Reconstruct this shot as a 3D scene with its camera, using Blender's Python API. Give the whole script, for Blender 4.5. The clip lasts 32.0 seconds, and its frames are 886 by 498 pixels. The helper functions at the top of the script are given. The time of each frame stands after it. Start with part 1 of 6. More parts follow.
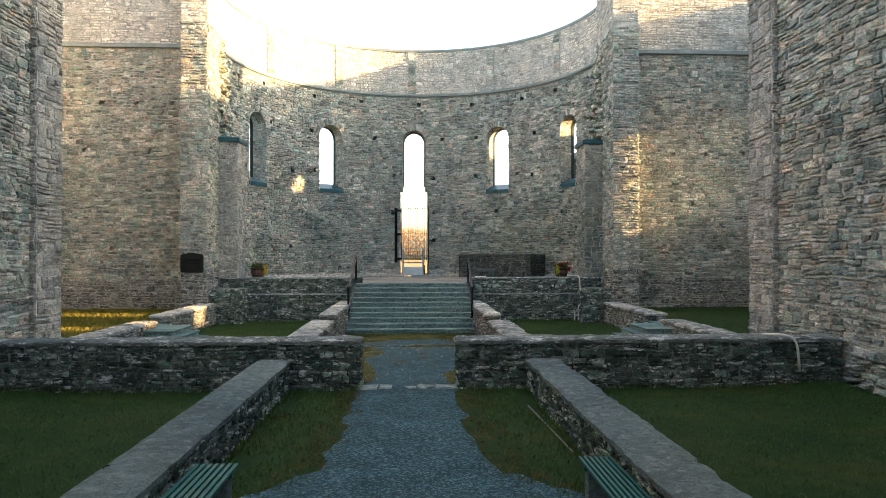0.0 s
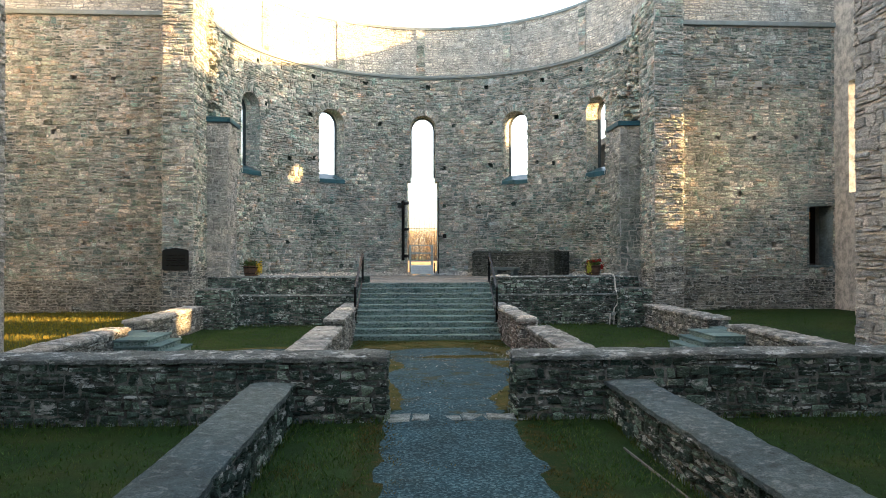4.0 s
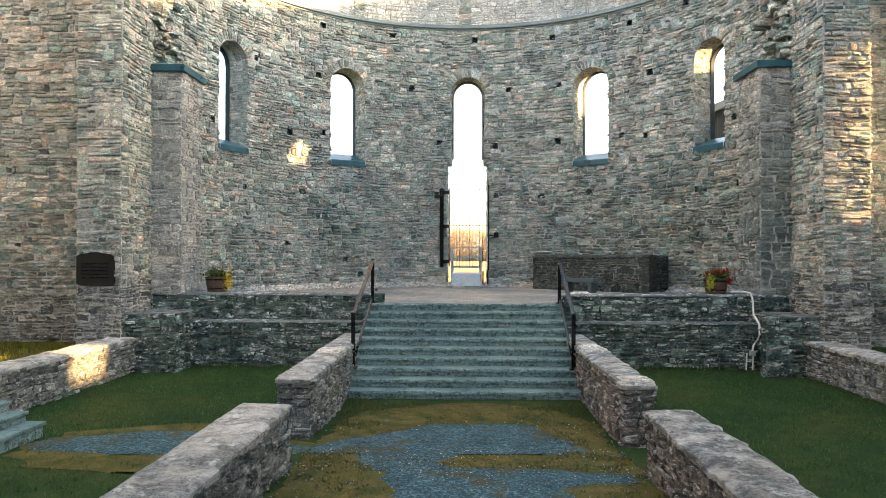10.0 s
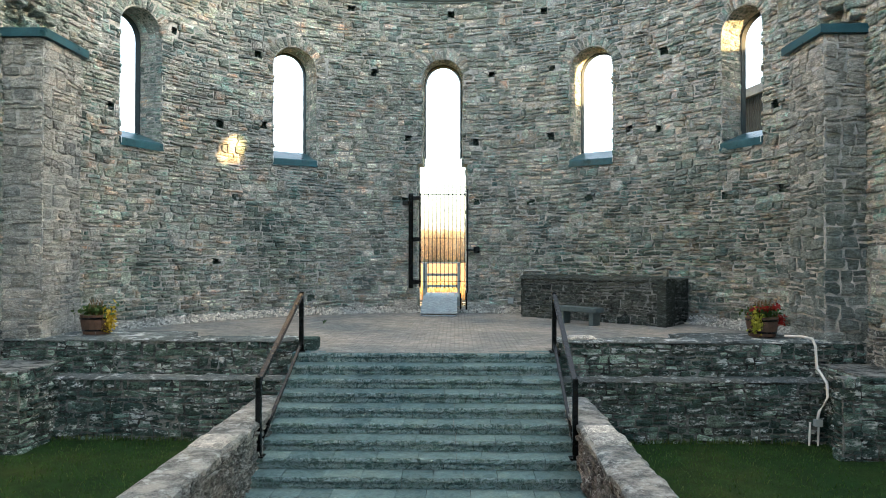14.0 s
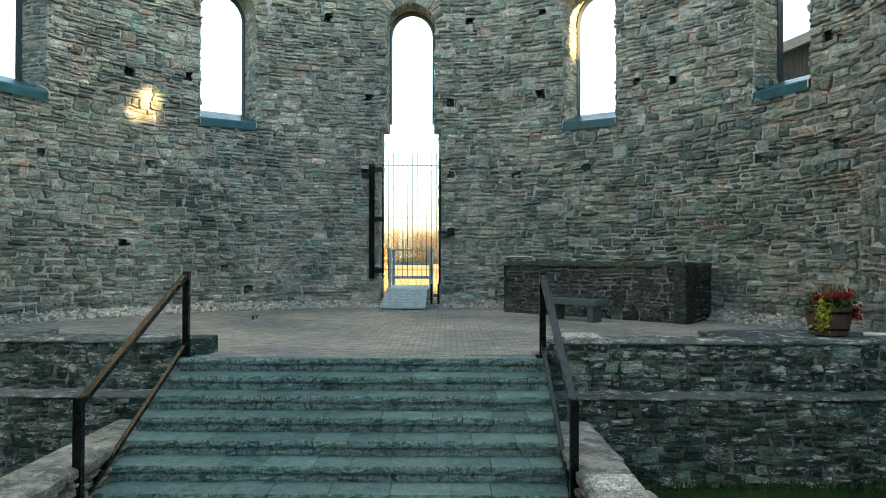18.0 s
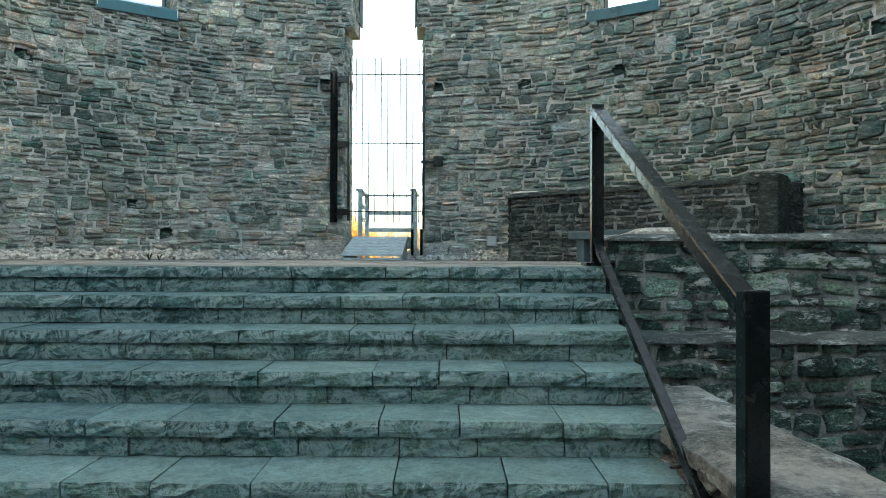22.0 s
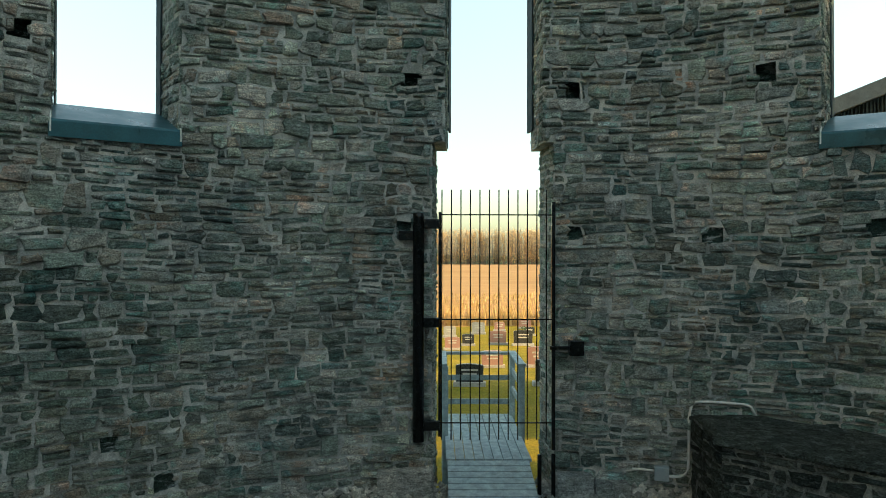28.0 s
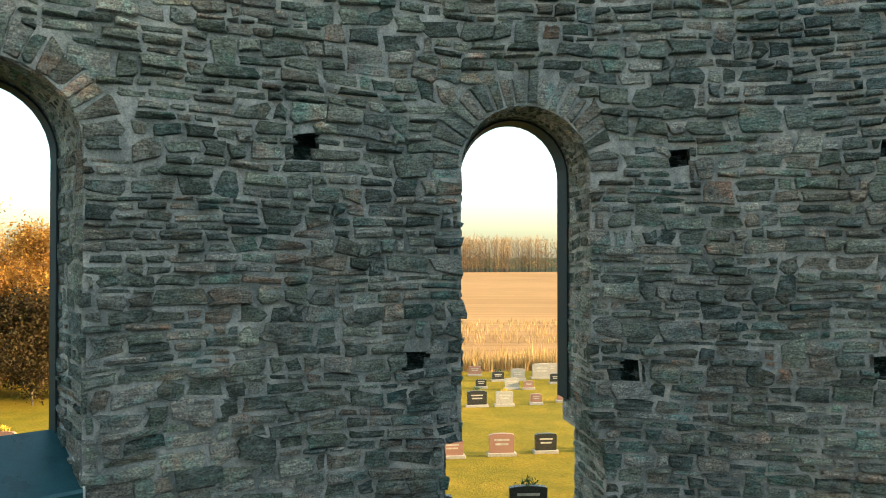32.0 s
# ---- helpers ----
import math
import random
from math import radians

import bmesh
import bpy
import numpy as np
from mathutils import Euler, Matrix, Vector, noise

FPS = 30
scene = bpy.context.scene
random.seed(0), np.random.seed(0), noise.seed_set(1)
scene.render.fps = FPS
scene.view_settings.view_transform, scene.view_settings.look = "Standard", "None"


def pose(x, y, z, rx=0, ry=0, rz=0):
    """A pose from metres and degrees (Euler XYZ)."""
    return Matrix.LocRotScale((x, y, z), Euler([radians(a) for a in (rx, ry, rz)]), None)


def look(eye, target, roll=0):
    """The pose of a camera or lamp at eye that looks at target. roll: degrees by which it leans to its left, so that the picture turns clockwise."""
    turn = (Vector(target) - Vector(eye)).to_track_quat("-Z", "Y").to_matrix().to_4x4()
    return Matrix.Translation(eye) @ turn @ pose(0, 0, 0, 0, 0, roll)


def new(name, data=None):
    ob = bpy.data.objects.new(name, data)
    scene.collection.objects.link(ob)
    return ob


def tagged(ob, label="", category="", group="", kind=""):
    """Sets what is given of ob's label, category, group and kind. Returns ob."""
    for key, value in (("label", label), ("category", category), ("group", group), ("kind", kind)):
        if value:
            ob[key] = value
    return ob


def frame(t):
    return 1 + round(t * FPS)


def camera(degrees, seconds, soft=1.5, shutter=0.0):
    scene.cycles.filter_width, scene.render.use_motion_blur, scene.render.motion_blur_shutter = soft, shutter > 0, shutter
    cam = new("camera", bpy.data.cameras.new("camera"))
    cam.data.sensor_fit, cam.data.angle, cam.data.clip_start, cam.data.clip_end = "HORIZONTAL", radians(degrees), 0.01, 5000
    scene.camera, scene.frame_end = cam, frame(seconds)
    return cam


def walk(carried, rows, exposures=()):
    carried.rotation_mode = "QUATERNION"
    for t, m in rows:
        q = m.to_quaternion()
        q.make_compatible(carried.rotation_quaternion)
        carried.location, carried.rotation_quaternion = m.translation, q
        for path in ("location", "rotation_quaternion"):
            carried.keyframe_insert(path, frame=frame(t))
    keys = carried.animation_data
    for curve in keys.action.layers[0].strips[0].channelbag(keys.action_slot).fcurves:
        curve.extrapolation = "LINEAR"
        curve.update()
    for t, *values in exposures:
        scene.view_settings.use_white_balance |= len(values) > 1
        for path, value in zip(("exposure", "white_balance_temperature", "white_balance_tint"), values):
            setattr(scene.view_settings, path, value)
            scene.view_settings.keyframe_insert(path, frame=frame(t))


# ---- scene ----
cam = camera(65.4, 32.0, 0.65)
METRES, EYE, TILT, LEAN, TURN = 40.0, 3.0, 0.0, 0.0, -2.5
ROWS = [
    (0.0, 0.0, 0.0, 0.0, 0.0, 0.37, 0.02),
    (0.5, -0.0023, 0.0076, -0.0014, -0.06, 0.4, 0.02),
    (1.0, -0.0061, 0.0169, -0.0013, -0.13, 0.41, 0.03),
    (1.5, -0.0096, 0.027, -0.0018, -0.2, 0.43, 0.04),
    (2.0, -0.0136, 0.0382, -0.0014, -0.27, 0.43, 0.05),
    (2.5, -0.017, 0.0498, -0.0026, -0.32, 0.45, 0.07),
    (3.0, -0.0201, 0.0637, -0.0041, -0.38, 0.46, 0.06),
    (3.5, -0.0226, 0.0779, -0.0048, -0.45, 0.46, 0.06),
    (5.5, -0.0301, 0.149, -0.008, -0.69, 0.44, 0.03),
    (6.0, -0.0304, 0.171, -0.005, -0.76, 0.43, 0.05),
    (6.5, -0.029, 0.1902, -0.0009, -0.81, 0.45, 0.04),
    (7.0, -0.0272, 0.2109, 0.0005, -0.86, 0.47, 0.03),
    (7.5, -0.0252, 0.2297, -0.0003, -0.91, 0.5, 0.01),
    (8.0, -0.0243, 0.2493, -0.0013, 0.79, 0.46, -0.0),
    (8.5, -0.023, 0.2667, -0.0023, 3.9, 0.42, -0.08),
    (9.0, -0.0203, 0.2857, -0.0028, 4.04, 0.4, -0.09),
    (9.5, -0.0179, 0.3036, -0.0023, 4.01, 0.41, -0.09),
    (10.0, -0.0158, 0.323, -0.0003, 4.27, 0.44, -0.1),
    (10.5, -0.0145, 0.3406, 0.0027, 4.22, 0.45, -0.1),
    (11.0, -0.013, 0.359, 0.0054, 4.16, 0.46, -0.1),
    (11.5, -0.0115, 0.3745, 0.0069, 4.11, 0.47, -0.09),
    (12.0, -0.0101, 0.3911, 0.0082, 4.04, 0.48, -0.1),
    (12.5, -0.0092, 0.4066, 0.0095, 3.98, 0.48, -0.08),
    (13.0, -0.0076, 0.4226, 0.0099, 3.92, 0.49, -0.07),
    (13.5, -0.0065, 0.4363, 0.0116, 3.86, 0.5, -0.08),
    (14.0, -0.0056, 0.4501, 0.0156, 3.59, 0.5, -0.08),
    (14.5, -0.0052, 0.4632, 0.0208, 3.37, 0.5, -0.06),
    (16.5, 0.0025, 0.5153, 0.0184, 3.05, 0.59, -0.12),
    (17.0, 0.0041, 0.5296, 0.0141, 3.02, 0.61, -0.12),
    (17.5, 0.0049, 0.5419, 0.0082, 2.97, 0.67, -0.15),
    (18.0, 0.0058, 0.5546, 0.0021, 2.93, 0.65, -0.15),
    (18.5, 0.0068, 0.5678, -0.0048, 2.9, 0.72, -0.21),
    (19.0, 0.0069, 0.5811, -0.0135, 2.84, 0.71, -0.21),
    (19.5, 0.0064, 0.5931, -0.022, 2.77, 0.71, -0.23),
    (20.0, 0.0064, 0.6057, -0.0291, 2.75, 0.7, -0.2),
    (20.5, 0.007, 0.6194, -0.033, 2.69, 0.7, -0.21),
    (21.0, 0.0075, 0.637, -0.0333, 2.66, 0.65, -0.21),
    (21.5, 0.007, 0.6552, -0.0317, 2.61, 0.66, -0.22),
    (22.0, 0.0058, 0.6755, -0.0327, 2.56, 0.67, -0.2),
    (22.5, 0.0053, 0.6932, -0.0299, 2.53, 0.65, -0.2),
    (23.0, 0.0042, 0.7114, -0.0215, 2.48, 0.69, -0.2),
    (23.5, 0.0013, 0.7261, -0.0144, 2.42, 0.71, -0.2),
    (24.0, -0.0029, 0.7401, -0.0031, 2.34, 0.71, -0.2),
    (24.5, -0.0081, 0.7517, 0.007, 2.27, 0.69, -0.17),
    (25.0, -0.016, 0.7628, 0.0195, 2.03, 0.72, -0.15),
    (25.5, -0.0224, 0.7724, 0.0279, 2.04, 0.72, -0.12),
    (27.5, -0.051, 0.8018, 0.0489, 1.74, 0.47, -0.1),
    (28.0, -0.0537, 0.8024, 0.0546, 2.09, 0.4, -0.11),
    (28.5, -0.0576, 0.8008, 0.0615, 1.39, 0.44, -0.1),
    (29.0, -0.0617, 0.7988, 0.0708, 0.61, 0.46, -0.09),
    (29.5, -0.0642, 0.7992, 0.0801, 0.38, 0.47, -0.07),
    (30.0, -0.0694, 0.8053, 0.0907, -0.39, 0.44, -0.06),
    (30.5, -0.0723, 0.8155, 0.1022, -0.99, 0.42, -0.05),
    (31.0, -0.075, 0.8308, 0.1173, -2.09, 0.47, -0.02),
    (31.5, -0.0769, 0.848, 0.1321, -2.65, 0.5, -0.01),
    (32.0, -0.0778, 0.8694, 0.1474, -3.16, 0.56, -0.02),
]
EXPOSURES = [(0, 3.49, 5520, 8), (7, 3.89, 5510, 10), (10, 4.01, 5510, 10), (13, 3.97, 5390, 7), (17, 3.6, 5180, -6), (20, 3.54, 5030, -7), (22, 3.99, 5090, -5), (23.5, 4.02, 5130, -6), (25, 3.2, 4960, -12), (28, 2.67, 5180, -13), (32, 2.78, 5080, -9)]
walk(cam, [(t, pose(0, 0, EYE, TILT, LEAN, TURN) @ pose(METRES * x, METRES * y, METRES * z, 90 + pitch, roll, yaw)) for t, x, y, z, yaw, pitch, roll in ROWS], EXPOSURES)

# ---- world, sun, exposure ----
SUN_DIR = Vector((1.0, -0.14, 0.195)).normalized()
world = bpy.data.worlds.new("world")
scene.world = world
world.use_nodes = True
wn = world.node_tree
sky = wn.nodes.new("ShaderNodeTexSky")
sky.sky_type = "NISHITA"
sky.sun_disc = False
sky.sun_elevation = radians(11)
sky.sun_rotation = radians(98)
sky.air_density, sky.dust_density, sky.ozone_density = 1.0, 3.0, 0.2
veil = wn.nodes.new("ShaderNodeMix")
veil.data_type = "RGBA"
veil.inputs[0].default_value = 0.28
veil.inputs[7].default_value = (3.3, 2.4, 1.4, 1)
wn.links.new(sky.outputs[0], veil.inputs[6])
wn.links.new(veil.outputs[2], wn.nodes["Background"].inputs[0])
wn.nodes["Background"].inputs[1].default_value = 0.084
sun = new("sun", bpy.data.lights.new("sun", "SUN"))
sun.data.energy, sun.data.angle, sun.data.color = 3.2, radians(1.0), (1.0, 0.52, 0.18)
sun.matrix_world = look(SUN_DIR * 100, (0, 0, 0))


# ---- materials ----
class Mat:
    """A small builder of node materials."""

    def __init__(self, name, rough=0.9, metal=0.0, spec=0.3):
        self.m = bpy.data.materials.new(name)
        self.m.use_nodes = True
        self.t = self.m.node_tree
        self.b = self.t.nodes["Principled BSDF"]
        self.b.inputs["Roughness"].default_value = rough
        self.b.inputs["Metallic"].default_value = metal
        self.b.inputs["Specular IOR Level"].default_value = spec
        self.co = self.t.nodes.new("ShaderNodeNewGeometry").outputs["Position"]

    def node(self, kind, **ins):
        n = self.t.nodes.new(kind)
        for k, v in ins.items():
            self.set(n.inputs[k.replace("_", " ")], v)
        return n

    def set(self, socket, v):
        if isinstance(v, bpy.types.NodeSocket):
            self.t.links.new(v, socket)
        else:
            socket.default_value = v

    def noise(self, scale, detail=4.0, rough=0.6, co=None, stretch=None, dist=0.0):
        c = co or self.co
        if stretch:
            mp = self.t.nodes.new("ShaderNodeMapping")
            mp.inputs["Scale"].default_value = stretch
            self.t.links.new(c, mp.inputs["Vector"])
            c = mp.outputs[0]
        n = self.node("ShaderNodeTexNoise", Scale=scale, Detail=detail, Roughness=rough, Distortion=dist)
        self.t.links.new(c, n.inputs["Vector"])
        return n.outputs["Fac"]

    def voronoi(self, scale, feature="F1", co=None, out="Distance"):
        n = self.t.nodes.new("ShaderNodeTexVoronoi")
        n.feature = feature
        n.inputs["Scale"].default_value = scale
        self.t.links.new(co or self.co, n.inputs["Vector"])
        return n.outputs[out]

    def ramp(self, fac, stops, smooth=False):
        n = self.t.nodes.new("ShaderNodeValToRGB")
        e = n.color_ramp.elements
        if smooth:
            n.color_ramp.interpolation = "EASE"
        while len(e) < len(stops):
            e.new(0.5)
        for el, (p, c) in zip(e, stops):
            el.position = p
            el.color = (*c, 1) if len(c) == 3 else c
        self.t.links.new(fac, n.inputs[0])
        return n.outputs[0]

    def math(self, op, a, b=0.0, clamp=False):
        n = self.t.nodes.new("ShaderNodeMath")
        n.operation, n.use_clamp = op, clamp
        self.set(n.inputs[0], a)
        self.set(n.inputs[1], b)
        return n.outputs[0]

    def mix(self, fac, a, b, kind="MIX"):
        n = self.t.nodes.new("ShaderNodeMix")
        n.data_type, n.blend_type = "RGBA", kind
        self.set(n.inputs[0], fac)
        for i, v in ((6, a), (7, b)):
            self.set(n.inputs[i], v if isinstance(v, bpy.types.NodeSocket) else (*v, 1))
        return n.outputs[2]

    def random(self):
        """A value for each piece, whether an object of its own or an island of a joined mesh."""
        a = self.t.nodes.new("ShaderNodeObjectInfo").outputs["Random"]
        b = self.t.nodes.new("ShaderNodeNewGeometry").outputs["Random Per Island"]
        return self.math("FRACT", self.math("ADD", a, b))

    def axis(self, i):
        n = self.t.nodes.new("ShaderNodeSeparateXYZ")
        self.t.links.new(self.co, n.inputs[0])
        return n.outputs[i]

    def done(self, colour, bump=None, strength=0.3, dist=0.01, rough=None):
        self.set(self.b.inputs["Base Color"], colour if isinstance(colour, bpy.types.NodeSocket) else (*colour, 1))
        if rough is not None:
            self.set(self.b.inputs["Roughness"], rough)
        if bump is not None:
            n = self.node("ShaderNodeBump", Strength=strength, Distance=dist, Height=bump)
            self.t.links.new(n.outputs[0], self.b.inputs["Normal"])
        return self.m


def grey(v):
    return (v, v, v)


def stone_mat(name, stops, lichen=0.0, dark=0.0, warm=0.0, lime=0.0, grain=1.0, veins=0.0, spot=6.5, damp_shade=(), relief=1.0):
    """Weathered stone: a tone for each piece, grain, slaty streaks, stains and lichen."""
    m = Mat(name, 0.95, 0.0, 0.1)
    base = m.ramp(m.random(), stops)
    fine = m.noise(46, 7, 0.82)
    mid = m.noise(8, 6, 0.75)
    slate = m.noise(7, 8, 0.8, stretch=(1, 1, 4.5), dist=0.4)
    big = m.noise(0.45, 3, 0.55)
    g = grain
    col = m.mix(1.0, base, m.ramp(fine, [(0.37, grey(1 - 0.75 * g)), (0.63, grey(1 + 0.85 * g))]), "MULTIPLY")
    col = m.mix(1.0, col, m.ramp(slate, [(0.36, grey(1 - 0.62 * g)), (0.5, grey(1.0)), (0.64, grey(1 + 0.7 * g))]), "MULTIPLY")
    col = m.mix(1.0, col, m.ramp(mid, [(0.34, grey(1 - 0.25 * g)), (0.66, grey(1 + 0.25 * g))]), "MULTIPLY")
    col = m.mix(1.0, col, m.ramp(big, [(0.33, (0.68, 0.74, 0.77)), (0.66, (1.22, 1.15, 1.05))]), "MULTIPLY")
    if warm:
        rust = m.ramp(m.noise(1.9, 4, 0.6), [(0.56, grey(0)), (0.68, grey(1))])
        col = m.mix(m.math("MULTIPLY", rust, warm), col, (1.35, 0.92, 0.74), "MULTIPLY")
        teal = m.ramp(m.noise(2.4, 4, 0.6, dist=0.5), [(0.53, grey(0)), (0.66, grey(1))])
        col = m.mix(m.math("MULTIPLY", teal, warm), col, (0.68, 1.02, 1.06), "MULTIPLY")
    if dark:
        stain = m.ramp(m.noise(0.9, 7, 0.72, stretch=(1, 1, 1.3)), [(0.44, grey(0)), (0.62, grey(1))])
        col = m.mix(m.math("MULTIPLY", stain, dark), col, (0.04, 0.046, 0.044))
    if lime:
        spots = m.ramp(m.noise(2.2, 6, 0.75), [(0.45, grey(0)), (0.6, grey(1))])
        col = m.mix(m.math("MULTIPLY", spots, lime), col, (0.78, 0.75, 0.68))
    if lichen:
        spots = m.ramp(m.noise(spot, 8, 0.8, stretch=(1, 1, 2.6)), [(0.53, grey(0)), (0.61, grey(1))])
        col = m.mix(m.math("MULTIPLY", spots, lichen), col, (0.64, 0.68, 0.665))
    # Dark teal patches: damp stains and, to the east, shade painted into the stone.
    for x, y, z, r, k in damp_shade:
        d = m.t.nodes.new("ShaderNodeVectorMath")
        d.operation = "DISTANCE"
        m.t.links.new(m.co, d.inputs[0])
        d.inputs[1].default_value = (x, y, z)
        falloff = m.math("ADD", m.math("DIVIDE", d.outputs["Value"], r), m.math("MULTIPLY", m.noise(1.4, 7, 0.75), 1.6))
        col = m.mix(m.math("MULTIPLY", m.math("SUBTRACT", 2.0, falloff, True), k), col, (0.4, 0.5, 0.47), "MULTIPLY")
    if veins:
        v = m.ramp(m.noise(5.5, 8, 0.72, stretch=(1.0, 1.0, 1.1), dist=0.9), [(0.44, grey(0)), (0.5, grey(1)), (0.57, grey(0))])
        col = m.mix(m.math("MULTIPLY", v, veins), col, (0.3, 0.39, 0.4))
    return m.done(col, m.math("ADD", m.math("MULTIPLY", fine, 0.7), slate), relief, 0.06 * relief)


APSE = [(0.0, (0.146, 0.178, 0.163)), (0.1, (0.255, 0.298, 0.274)), (0.2, (0.487, 0.530, 0.462)), (0.3, (0.202, 0.243, 0.230)), (0.4, (0.639, 0.626, 0.588)), (0.5, (0.342, 0.329, 0.283)), (0.58, (0.302, 0.354, 0.315)), (0.66, (0.170, 0.202, 0.177)), (0.76, (0.478, 0.539, 0.468)), (0.85, (0.639, 0.626, 0.588)), (0.92, (0.488, 0.436, 0.362)), (1.0, (0.248, 0.293, 0.289))]
# East patches mix damp with the dimmer light there; west ones are plain stains.
M_STONE = stone_mat("wall_stone", APSE, lichen=0.5, dark=0.48, warm=0.75, grain=0.88, damp_shade=[(5.8, 40.4, 2.2, 3.8, 0.85), (8.2, 37.6, 4.5, 3.0, 0.5), (-5.3, 40.7, 4.0, 1.8, 0.7), (-8.0, 37.5, 3.0, 1.6, 0.5)])
M_PALE = stone_mat("pale_stone", [(0.0, (0.3, 0.3, 0.28)), (0.25, (0.62, 0.61, 0.57)), (0.5, (0.45, 0.45, 0.42)), (0.75, (0.72, 0.71, 0.67)), (1.0, (0.36, 0.37, 0.36))], lime=0.4, dark=0.25)
M_FOOT = stone_mat("wall_foot_stone", [(0.0, (0.1, 0.115, 0.11)), (0.4, (0.24, 0.25, 0.24)), (0.6, (0.14, 0.155, 0.15)), (1.0, (0.4, 0.4, 0.37))], lichen=0.9, dark=0.7)
# The east pilaster's dark patch holds both damp and painted shade.
M_QUOIN = stone_mat("squared_stone", [(0.0, (0.24, 0.25, 0.24)), (0.5, (0.38, 0.385, 0.365)), (1.0, (0.47, 0.465, 0.44))], lichen=0.4, dark=0.25, grain=0.8, damp_shade=[(8.5, 32.6, 4.0, 3.6, 0.75)])
M_FLANK = stone_mat("flank_stone", [(0.0, (0.074, 0.088, 0.090)), (0.2, (0.210, 0.226, 0.220)), (0.4, (0.116, 0.132, 0.134)), (0.55, (0.273, 0.286, 0.275)), (0.7, (0.158, 0.176, 0.178)), (0.85, (0.378, 0.391, 0.374)), (1.0, (0.126, 0.127, 0.127))], lichen=0.6, dark=0.4, spot=4.0)
M_ROSY = stone_mat("rosy_stone", [(0.0, (0.083, 0.083, 0.084)), (0.25, (0.212, 0.196, 0.189)), (0.5, (0.129, 0.122, 0.122)), (0.75, (0.294, 0.265, 0.250)), (1.0, (0.156, 0.147, 0.143))], lichen=0.85, dark=0.45, spot=4.0)
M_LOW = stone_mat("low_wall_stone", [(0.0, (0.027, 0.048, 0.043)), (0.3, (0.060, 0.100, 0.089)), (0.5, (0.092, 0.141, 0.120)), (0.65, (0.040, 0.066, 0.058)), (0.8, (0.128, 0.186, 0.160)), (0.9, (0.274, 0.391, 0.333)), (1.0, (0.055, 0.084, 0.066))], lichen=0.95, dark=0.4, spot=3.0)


def mortar_mat(name, c, d):
    m = Mat(name, 0.95, 0, 0.1)
    col = m.mix(m.ramp(m.noise(3.2, 6, 0.75), [(0.4, grey(0)), (0.6, grey(1))]), c, d)
    f = m.noise(60, 4, 0.7)
    col = m.mix(1.0, col, m.ramp(f, [(0.3, grey(0.6)), (0.7, grey(1.3))]), "MULTIPLY")
    return m.done(col, f, 0.7, 0.012)


M_MORTAR = mortar_mat("mortar", (0.25, 0.26, 0.245), (0.54, 0.53, 0.49))
M_MORTAR_LOW = mortar_mat("mortar_dark", (0.03, 0.034, 0.033), (0.24, 0.25, 0.235))


def simple(name, c, rough=0.8, metal=0.0, var=0.25, scale=6.0, bump=0.2, spec=0.3, fine=60.0):
    m = Mat(name, rough, metal, spec)
    k = m.noise(scale, 5, 0.65)
    f = m.noise(fine, 3, 0.6)
    col = m.mix(1.0, c, m.ramp(k, [(0.3, grey(1 - var)), (0.7, grey(1 + var))]), "MULTIPLY")
    col = m.mix(1.0, col, m.ramp(f, [(0.3, grey(1 - var * 0.6)), (0.7, grey(1 + var * 0.6))]), "MULTIPLY")
    return m.done(col, f, bump, 0.005, m.ramp(k, [(0.3, grey(max(rough - 0.12, 0.05))), (0.7, grey(min(rough + 0.1, 1.0)))]))


M_METAL = simple("teal_flashing", (0.03, 0.085, 0.105), 0.36, 0.2, 0.3, 2.5, 0.05)
M_CORNICE = simple("cornice_metal", (0.182, 0.217, 0.217), 0.55, 0.3, 0.25, 2.0, 0.1)
M_BLACK = simple("black_iron", (0.003, 0.0042, 0.0048), 0.24, 0.0, 0.3, 14, 0.05, 0.3)
M_CAP = stone_mat("concrete_cap", [(0.0, (0.150, 0.196, 0.206)), (1.0, (0.193, 0.246, 0.252))], lichen=0.25, dark=0.4, grain=0.45)
M_KERB = stone_mat("kerb", [(0.0, (0.15, 0.19, 0.2)), (1.0, (0.27, 0.32, 0.33))], lichen=0.5, grain=0.7)
M_PLAQUE = simple("plaque_bronze", (0.012, 0.014, 0.014), 0.5, 0.4, 0.2, 9, 0.1)
M_JAMB = simple("dark_jamb_board", (0.022, 0.034, 0.038), 0.75, 0, 0.4, 5, 0.2)
M_DARK = simple("doorway_shade", (0.02, 0.02, 0.02), 0.95)
M_WOOD = simple("weathered_wood", (0.29, 0.345, 0.365), 0.85, 0, 0.35, 8, 0.3)
M_GREEN = simple("green_paint", (0.0125, 0.075, 0.064), 0.55, 0, 0.2, 9, 0.1)
M_WHITE = simple("white_pipe", (0.62, 0.62, 0.58), 0.45, 0, 0.12, 9, 0.05)
M_GREYBOX = simple("grey_box", (0.32, 0.36, 0.37), 0.5, 0.2, 0.1, 9, 0.05)


